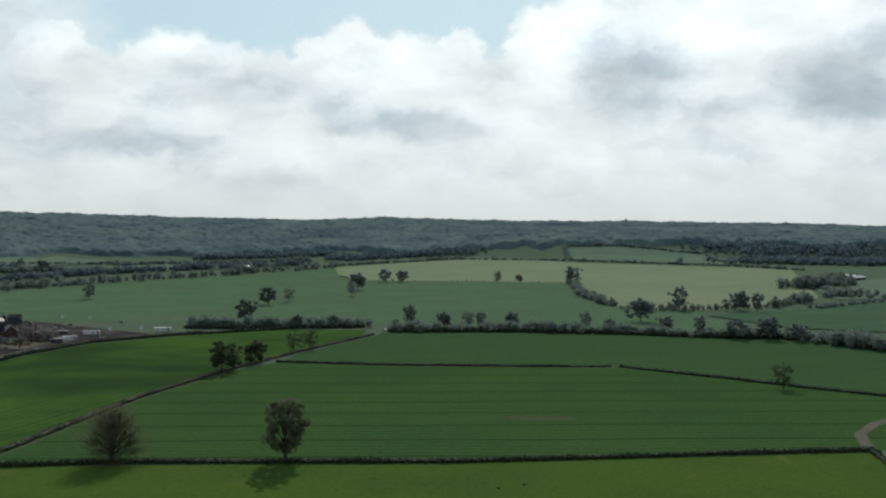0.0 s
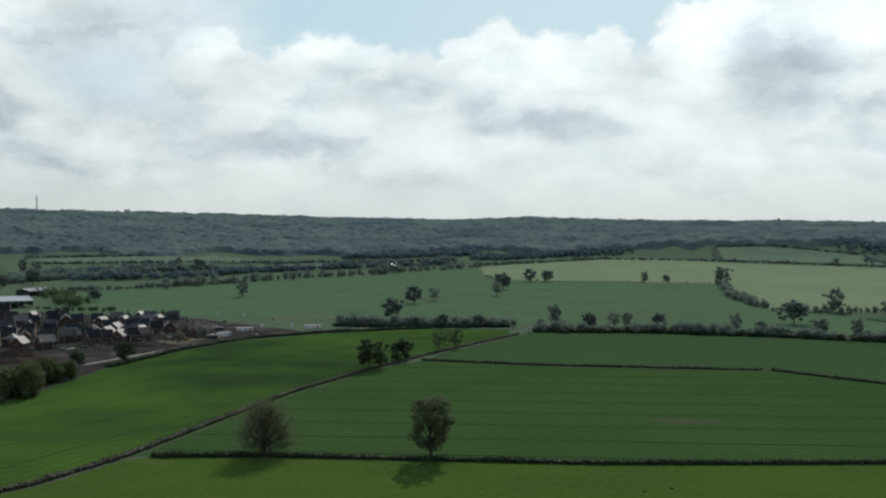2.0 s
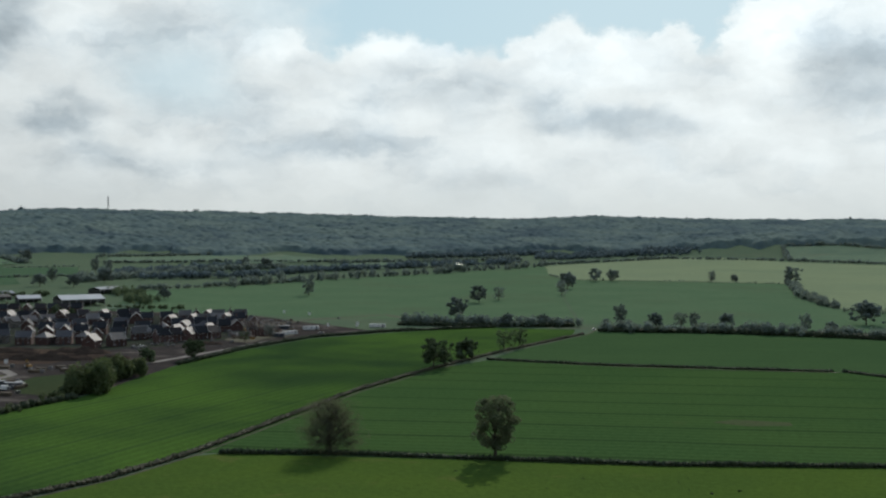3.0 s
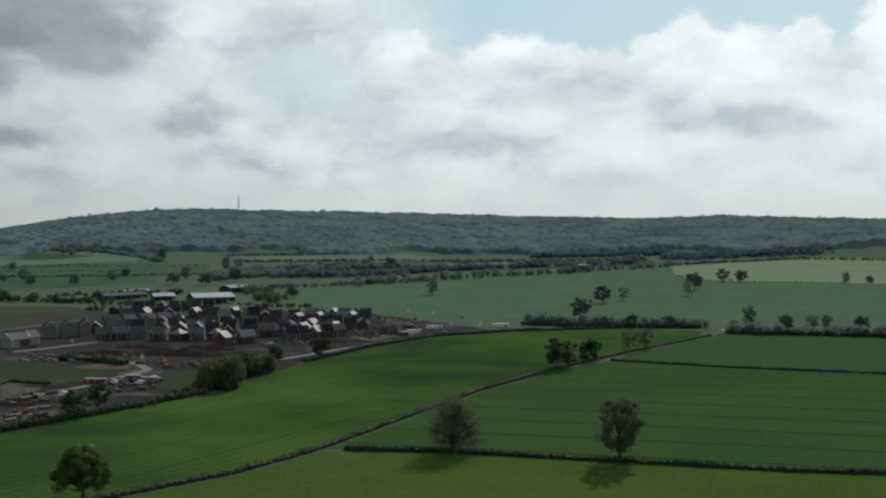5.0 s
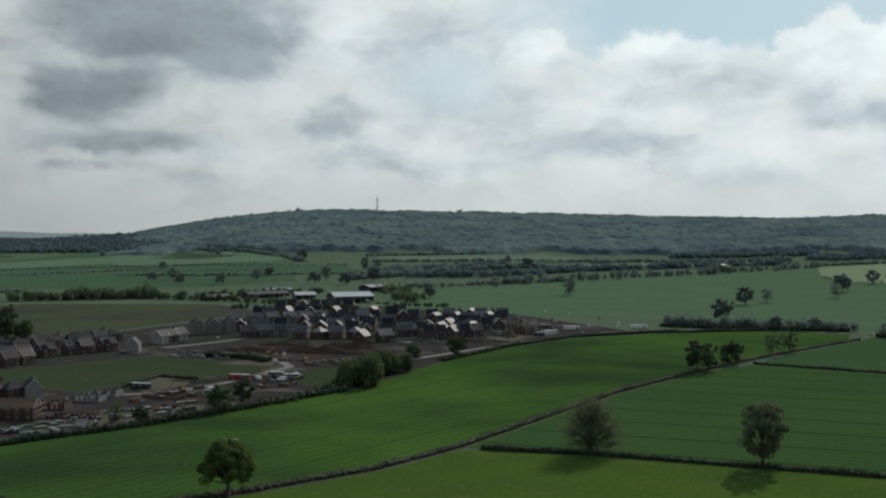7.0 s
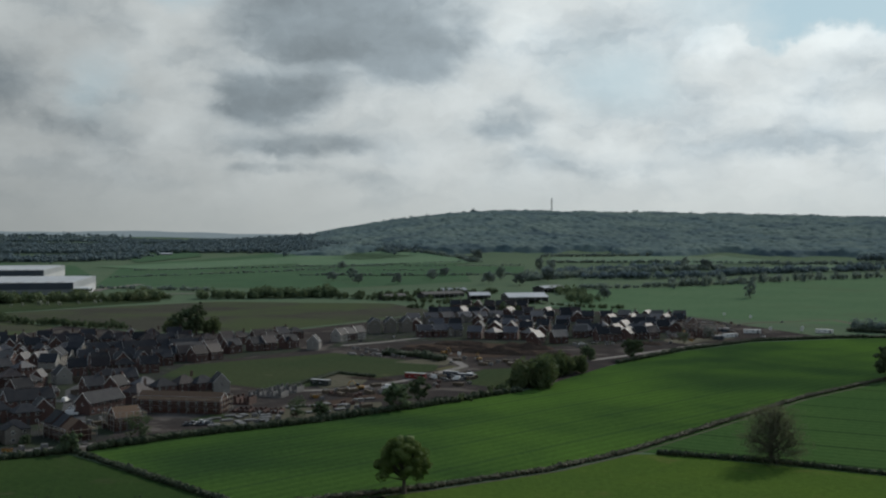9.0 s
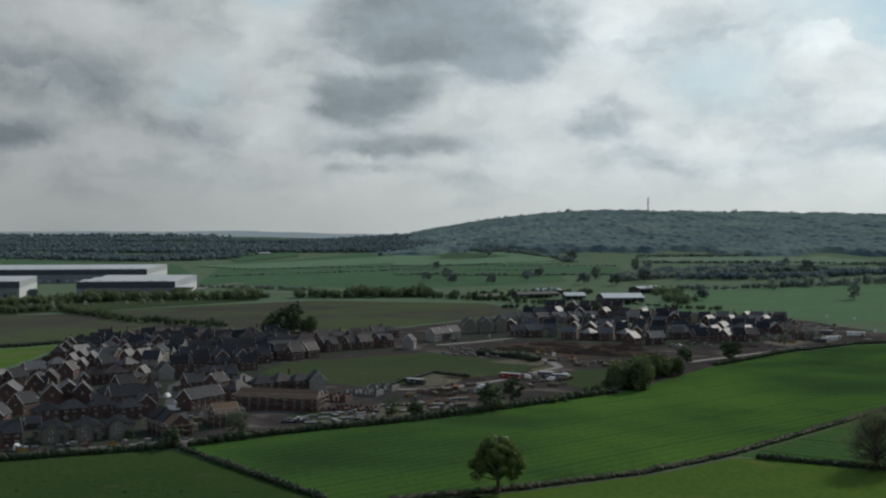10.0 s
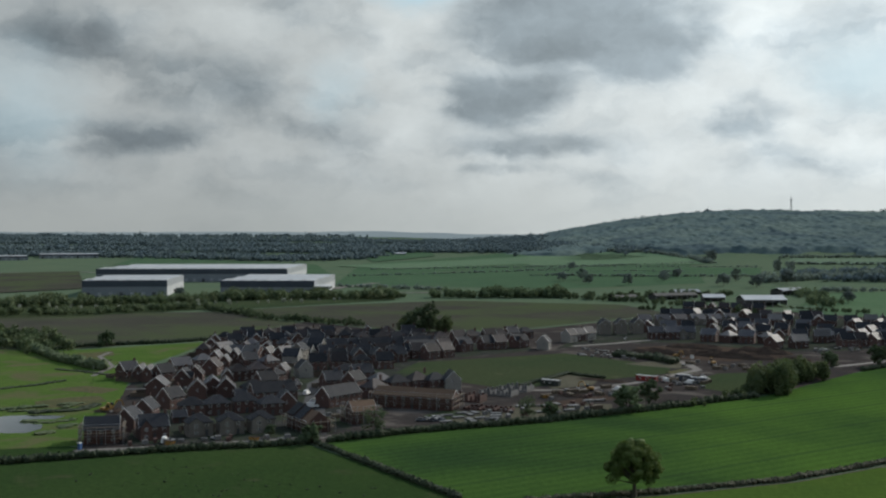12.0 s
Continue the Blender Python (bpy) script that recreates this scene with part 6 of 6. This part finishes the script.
# ---------------------------------------------------------------- mast
def mast(x, y, tall):
    """A slim lattice transmitter mast with dishes."""
    m = thing("radio_mast", "slim grey lattice radio mast on the wooded ridge", "mast")
    for sx, sy in ((-1, -1), (1, -1), (1, 1), (-1, 1)):
        v, f = tubes([[(Vector((sx * 1.9, sy * 1.9, 0)), 0.4), (Vector((sx * 1.1, sy * 1.1, tall)), 0.3)]], 5)
        part_mesh("leg", from_arrays("leg", v, f, M_STEEL), m)
    for i in range(12):
        z0, z1 = tall * i / 12, tall * (i + 1) / 12
        k0, k1 = 1.9 - 0.8 * i / 12, 1.9 - 0.8 * (i + 1) / 12
        paths = []
        for (ax, ay), (bx, by) in (((-1, -1), (1, -1)), ((1, -1), (1, 1)), ((1, 1), (-1, 1)), ((-1, 1), (-1, -1))):
            paths.append([(Vector((ax * k0, ay * k0, z0)), 0.18), (Vector((bx * k1, by * k1, z1)), 0.18)])
        v, f = tubes(paths, 4)
        part_mesh("brace", from_arrays("brace", v, f, M_STEEL), m)
    part("platform", boxes((-2.0, 2.0, -2.0, 2.0, tall * 0.8, tall * 0.83)), M_STEEL, m)
    part("antenna", boxes((-0.15, 0.15, -0.15, 0.15, tall, tall + 5)), M_STEEL, m)
    m.matrix_basis = pose(x, y, height(x, y))
    return m


mast(3290 * math.sin(radians(-27.0)), 3290 * math.cos(radians(-27.0)), 50)


# ---------------------------------------------------------------- site clutter and vehicles
def soil_heap(x, y, w, d, tall, turn, label="dark brown mound of dug soil", seed=1):
    rnd = random.Random(seed)
    bm = bmesh.new()
    bmesh.ops.create_grid(bm, x_segments=26, y_segments=14, size=1.0)
    for v in bm.verts:
        px, py = v.co.x, v.co.y
        fall = max(0.0, 1 - (abs(px) ** 2.6 + abs(py) ** 2.2)) ** 0.6
        lump = 0.75 + 0.5 * noise.noise((px * 3 + seed, py * 3, seed)) + 0.16 * noise.noise((px * 9, py * 9, seed))
        v.co = Vector((px * w / 2, py * d / 2, fall * tall * lump - 0.05))
    mesh = bpy.data.meshes.new("soil_mound")
    bm.to_mesh(mesh)
    bm.free()
    ob = tagged(new("soil_mound", finish(mesh, M_SOIL)), label, "soil mound", "mounds of soil")
    ob.matrix_basis = pose(x, y, 0.07, 0, 0, turn)
    return ob


for i, (spot, w, d, tall, turn) in enumerate((((-382, 589), 46, 14, 3.5, 12), ((-343, 598), 60, 16, 4.5, 5), ((-385, 628), 40, 14, 3.0, 10), ((-341, 631), 40, 14, 4.0, 5),
                                              ((-309, 607), 26, 12, 2.5, 0), ((-335, 460), 30, 6, 1.0, 8), ((-285, 696), 20, 8, 2.0, 0), ((-313, 408), 16, 8, 1.5, 8), ((-425, 242), 18, 9, 1.6, 20))):
    soil_heap(*spot, w, d, tall, turn, seed=i + 3)


def kept(kind, make, x, y, turn, extra=0.0):
    """One built thing of each kind, and copies of it after that."""
    m = pose(x, y, height(x, y) + 0.1 + extra, 0, 0, turn)
    if kind in built:
        return copy_thing(built[kind], m)
    built[kind] = make()
    built[kind].matrix_basis = m
    return built[kind]


def make_pallet(label, material, w, d, tall):
    p = thing("pallet_stack", label, "pallet", "stacked materials")
    part("pallet", boxes((-w / 2, w / 2, -d / 2, -d / 2 + 0.15, 0.0, 0.12), (-w / 2, w / 2, -0.08, 0.08, 0.0, 0.12), (-w / 2, w / 2, d / 2 - 0.15, d / 2, 0.0, 0.12), (-w / 2, w / 2, -d / 2, d / 2, 0.121, 0.16)), M_PLANK, p)
    n = max(1, int(tall / 0.5))
    for i in range(n):
        k = 0.03 * (i % 2)
        b = part("pack", boxes((-w / 2 + 0.04 + k, w / 2 - 0.04 - k, -d / 2 + 0.04, d / 2 - 0.04, 0.165 + i * tall / n, 0.155 + (i + 1) * tall / n)), material, p)
    return p


def make_cabin(label, material, w=9.6, d=2.6, tall=2.7):
    c = thing("site_cabin", label, "cabin", "site cabins")
    bm = boxes((-w / 2, w / 2, -d / 2, d / 2, 0.15, tall))
    bmesh.ops.bevel(bm, geom=bm.edges[:], offset=0.06, segments=1, affect="EDGES")
    part("body", bm, material, c)
    part("roof", boxes((-w / 2 - 0.06, w / 2 + 0.06, -d / 2 - 0.06, d / 2 + 0.06, tall + 0.004, tall + 0.1)), M_STEEL, c)
    for x in (-w * 0.3, w * 0.05):
        window(c, x, -d / 2, 1.5, 0, 0.8, 0.7)
    part_mesh("door", DOOR_MESH, c).matrix_basis = pose(w * 0.34, -d / 2, 0.15)
    return c


WHEEL = from_arrays("wheel", *[np.array(a) for a in tubes([[(Vector((0, -0.12, 0)), 0.02), (Vector((0, -0.11, 0)), 0.32), (Vector((0, 0.11, 0)), 0.32), (Vector((0, 0.12, 0)), 0.02)]], 12)], M_RUBBER)


def make_car(label, material, van=False):
    """Bevelled body, glazed cabin, four wheels and lamps."""
    c = thing("van" if van else "car", label, "van" if van else "car", "parked vehicles")
    w, l = (1.9, 5.2) if van else (1.75, 4.2)
    bm = boxes((-l / 2, l / 2, -w / 2, w / 2, 0.3, 1.1 if van else 0.85))
    bmesh.ops.bevel(bm, geom=bm.edges[:], offset=0.14, segments=2, affect="EDGES")
    part("body", bm, material, c)
    top, z0 = (2.2, 1.05) if van else (1.45, 0.8)
    x0, x1 = (-l / 2 + 0.1, l / 2 - 1.4) if van else (-l / 2 + 0.5, l / 2 - 1.5)
    cab = prism(bmesh.new(), [(-w / 2 + 0.08, z0), (w / 2 - 0.08, z0), (w / 2 - 0.25, top), (-w / 2 + 0.25, top)], x0 + (0 if van else 0.3), x1 - 0.2)
    bmesh.ops.bevel(cab, geom=cab.edges[:], offset=0.1, segments=2, affect="EDGES")
    part("cabin", cab, material if van else M_GLASS, c)
    part("roof_panel" if not van else "windscreen", boxes((x0 + 0.5, x1 - 0.5, -w / 2 + 0.3, w / 2 - 0.3, top - 0.01, top + 0.05)) if not van else boxes((x1 - 0.25, x1 + 0.1, -w / 2 + 0.2, w / 2 - 0.2, 1.25, 1.9)), material if not van else M_GLASS, c)
    for sx in (-1, 1):
        for sy in (-1, 1):
            part_mesh("wheel", WHEEL, c).matrix_basis = pose(sx * l * 0.31, sy * (w / 2 - 0.06), 0.32)
    for sy in (-1, 1):
        part("headlight", boxes((l / 2 - 0.06, l / 2 + 0.02, sy * w * 0.34 - 0.15, sy * w * 0.34 + 0.15, 0.55, 0.7)), M_WHITE, c)
    return c


def make_digger():
    """A tracked excavator with cab, boom, arm and bucket."""
    e = thing("excavator", "yellow tracked excavator parked on the site soil", "excavator", "diggers")
    for s in (-1, 1):
        bm = boxes((-1.9, 1.9, s * 1.1 - 0.3, s * 1.1 + 0.3, 0, 0.8))
        bmesh.ops.bevel(bm, geom=bm.edges[:], offset=0.22, segments=2, affect="EDGES")
        part("track", bm, M_RUBBER, e)
    bm = boxes((-2.0, 1.5, -1.2, 1.2, 0.9, 1.9))
    bmesh.ops.bevel(bm, geom=bm.edges[:], offset=0.12, segments=1, affect="EDGES")
    part("body", bm, M_YELLOW, e)
    part("cab", boxes((0.2, 1.6, 0.25, 1.2, 1.91, 3.0)), M_GLASS, e)
    for name, pts in (("boom", ((1.4, 1.6), (3.2, 4.2), (5.0, 3.8))), ("arm", ((5.0, 3.8), (5.6, 1.4)))):
        v, f = tubes([[(Vector((x, -0.3, z)), 0.28) for x, z in pts]], 4)
        part_mesh(name, from_arrays(name, v, f, M_YELLOW), e)
    part("bucket", prism(bmesh.new(), [(-0.6, 0.6), (0.6, 0.6), (0.4, 1.4), (-0.4, 1.4)], 5.1, 5.9), M_STEEL, e)
    return e


def make_toilet():
    t = thing("portable_toilet", "blue plastic portable toilet on the site edge", "toilet")
    bm = boxes((-0.55, 0.55, -0.55, 0.55, 0, 2.2))
    bmesh.ops.bevel(bm, geom=bm.edges[:], offset=0.06, segments=1, affect="EDGES")
    part("body", bm, M_BLUE, t)
    part("roof", boxes((-0.6, 0.6, -0.6, 0.6, 2.204, 2.35)), M_WHITE, t)
    part("door", boxes((-0.4, 0.4, -0.6, -0.56, 0.1, 2.0)), M_BLUE, t)
    return t


def make_post(label="white site sign on a post"):
    p = thing("sign_post", label, "sign", "site signs")
    part("post", boxes((-0.08, 0.08, -0.08, 0.08, 0, 3.0)), M_STEEL, p)
    part("board", boxes((-1.0, 1.0, -0.16, -0.085, 1.2, 3.4)), M_WHITE, p)
    return p


def make_pole():
    """A tall lighting column with a short arm and lamp head."""
    p = thing("lamp_post", "tall pale lighting column before the warehouses", "lamp post")
    v, f = tubes([[(Vector((0, 0, 0)), 0.35), (Vector((0, 0, 9.0)), 0.22)]], 8)
    part_mesh("column", from_arrays("column", v, f, M_CLAD_WHITE), p)
    part("arm", boxes((-1.2, 1.2, -0.08, 0.08, 8.9, 9.05)), M_STEEL, p)
    part("lamp_head", boxes((0.8, 1.6, -0.25, 0.25, 8.75, 8.9)), M_STEEL, p)
    return p


kept("pole", make_pole, -1121, 662, 20)


def make_skip():
    s = thing("skip", "yellow steel rubbish skip on the site", "skip", "skips")
    bm = prism(bmesh.new(), [(-0.9, 0), (0.9, 0), (0.9, 1.3), (-0.9, 1.3)], -1.8, 1.8)
    for v in bm.verts:
        if v.co.z < 0.5:
            v.co.x *= 0.65
    part("body", bm, M_YELLOW, s)
    part("load", boxes((-1.7, 1.7, -0.8, 0.8, 1.304, 1.45)), M_SOIL, s)
    return s


PALLETS = [("white", "white wrapped pallet of blocks", M_WRAP, 2.4, 1.4, 1.0), ("grey", "grey pallet of concrete blocks", M_BLOCK, 2.2, 1.4, 1.5),
           ("red", "pallet of red bricks", M_BRICK, 2.0, 1.3, 1.4), ("sheet", "low pale stack of boards", M_WRAP, 4.8, 2.4, 0.6), ("timber", "stack of sawn roof timbers", M_PLANK, 5.5, 2.0, 1.4)]


def scatter(p0, p1, p2, n, choices, seed):
    """Stacks spread at random over the slanted patch p0 + s (p1 - p0) + t (p2 - p0)."""
    rnd = random.Random(seed)
    a, u, v = Vector(p0), Vector(p1) - Vector(p0), Vector(p2) - Vector(p0)
    placed = []
    for _ in range(n * 4):
        p = a + u * rnd.random() + v * rnd.random()
        if len(placed) >= n or any((p - q).length < 4.6 for q in placed) or any((p - q).length < r / 2 + 3.5 for q, r in taken):
            continue
        placed.append(p)
        kind, label, m, w, d, tall = PALLETS[rnd.choice(choices)]
        kept("pallet " + kind, lambda: make_pallet(label, m, w, d, tall), p.x, p.y, math.degrees(math.atan2(u.y, u.x)) + rnd.choice((0, 0, 90)) + rnd.uniform(-6, 6))


scatter((-305, 312), (-290, 341), (-321, 328), 22, [3, 3, 1, 3, 0], 1)
scatter((-295, 350), (-280, 388), (-311, 369), 22, [3, 3, 1, 2, 4], 2)
scatter((-311, 385), (-299, 418), (-331, 410), 16, [0, 1, 2, 4], 3)
scatter((-289, 414), (-284, 474), (-303, 433), 16, [1, 2, 0, 4], 4)
scatter((-410, 539), (-375, 547), (-431, 570), 24, [0, 0, 3, 1], 5)
scatter((-311, 469), (-293, 488), (-324, 489), 14, [1, 2, 0, 4], 6)
scatter((-273, 703), (-248, 774), (-310, 787), 46, [0, 2, 1, 2, 0, 4], 7)
scatter((-314, 810), (-277, 865), (-339, 873), 20, [0, 2, 1], 8)
scatter((-315, 649), (-279, 699), (-327, 675), 16, [0, 2, 1], 9)
scatter((-337, 537), (-296, 541), (-348, 560), 12, [1, 0, 4], 10)
scatter((-323, 244), (-318, 262), (-328, 247), 6, [0, 1], 11)
scatter((-351, 206), (-333, 239), (-356, 209), 10, [1, 2, 0], 12)
scatter((-340, 284), (-337, 295), (-356, 297), 8, [2, 4, 1], 13)

kept("red cabin", lambda: make_cabin("long red steel site cabin", M_RED, 11), *(-318, 474), 8)
kept("dark cabin", lambda: make_cabin("dark green site cabin beside the compound", M_DARKGREEN, 10), *(-343, 429), 8)
kept("white cabin", lambda: make_cabin("white site cabin on the new road", M_WHITE, 12), *(-207, 838), 10)
for spot, turn in (((-251, 810), 20), ((-254, 770), 60)):
    kept("white cabin", None, *spot, turn)
for spot, turn in (((-307, 490), 10), ((-296, 486), 15), ((-272, 811), 0), ((-256, 751), 8)):
    kept("blue cabin", lambda: make_cabin("blue-grey steel storage cabin on site", M_CLAD_DARK, 8), *spot, turn)
for i, spot in enumerate(((-426, 239), (-429, 243), (-330, 557), (-318, 427), (-286, 769), (-365, 575))):
    kept("digger", make_digger, *spot, i * 70)
kept("toilet", make_toilet, *(-359, 192), 20)
for spot in ((-319, 951), (-244, 831), (-222, 834), (-349, 566), (-291, 935), (-225, 847)):
    kept("post", make_post, *spot, 20)
for spot in ((-344, 218), (-329, 243), (-319, 395), (-268, 732)):
    kept("skip", make_skip, *spot, 15)
CARS = [("white car", "white parked car", M_WHITE, False), ("silver car", "silver parked car", M_STEEL, False), ("dark car", "dark grey parked car", M_DARKCAR, False), ("blue car", "dark blue parked car", M_CLAD_DARK, False), ("white van", "white parked van", M_WHITE, True)]
for i, spot in enumerate(((-385, 317), (-393, 325), (-404, 328), (-413, 345), (-373, 306), (-349, 221), (-349, 219), (-341, 235), (-315, 313), (-315, 316), (-312, 316),
                          (-314, 320), (-310, 319), (-452, 647), (-453, 609), (-320, 671), (-315, 683), (-310, 478), (-312, 486), (-298, 495), (-300, 474), (-297, 479), (-235, 783),
                          (-259, 914), (-195, 868), (-162, 827), (-44, 849), (-460, 300), (-443, 311), (-479, 291), (-431, 316), (-303, 442), (-308, 435))):
    kind, label, m, van = CARS[(i * 7 + i // 3) % 5]
    kept(kind, lambda: make_car(label + " on site ground", m, van), *spot, 20 + (i * 50) % 180)
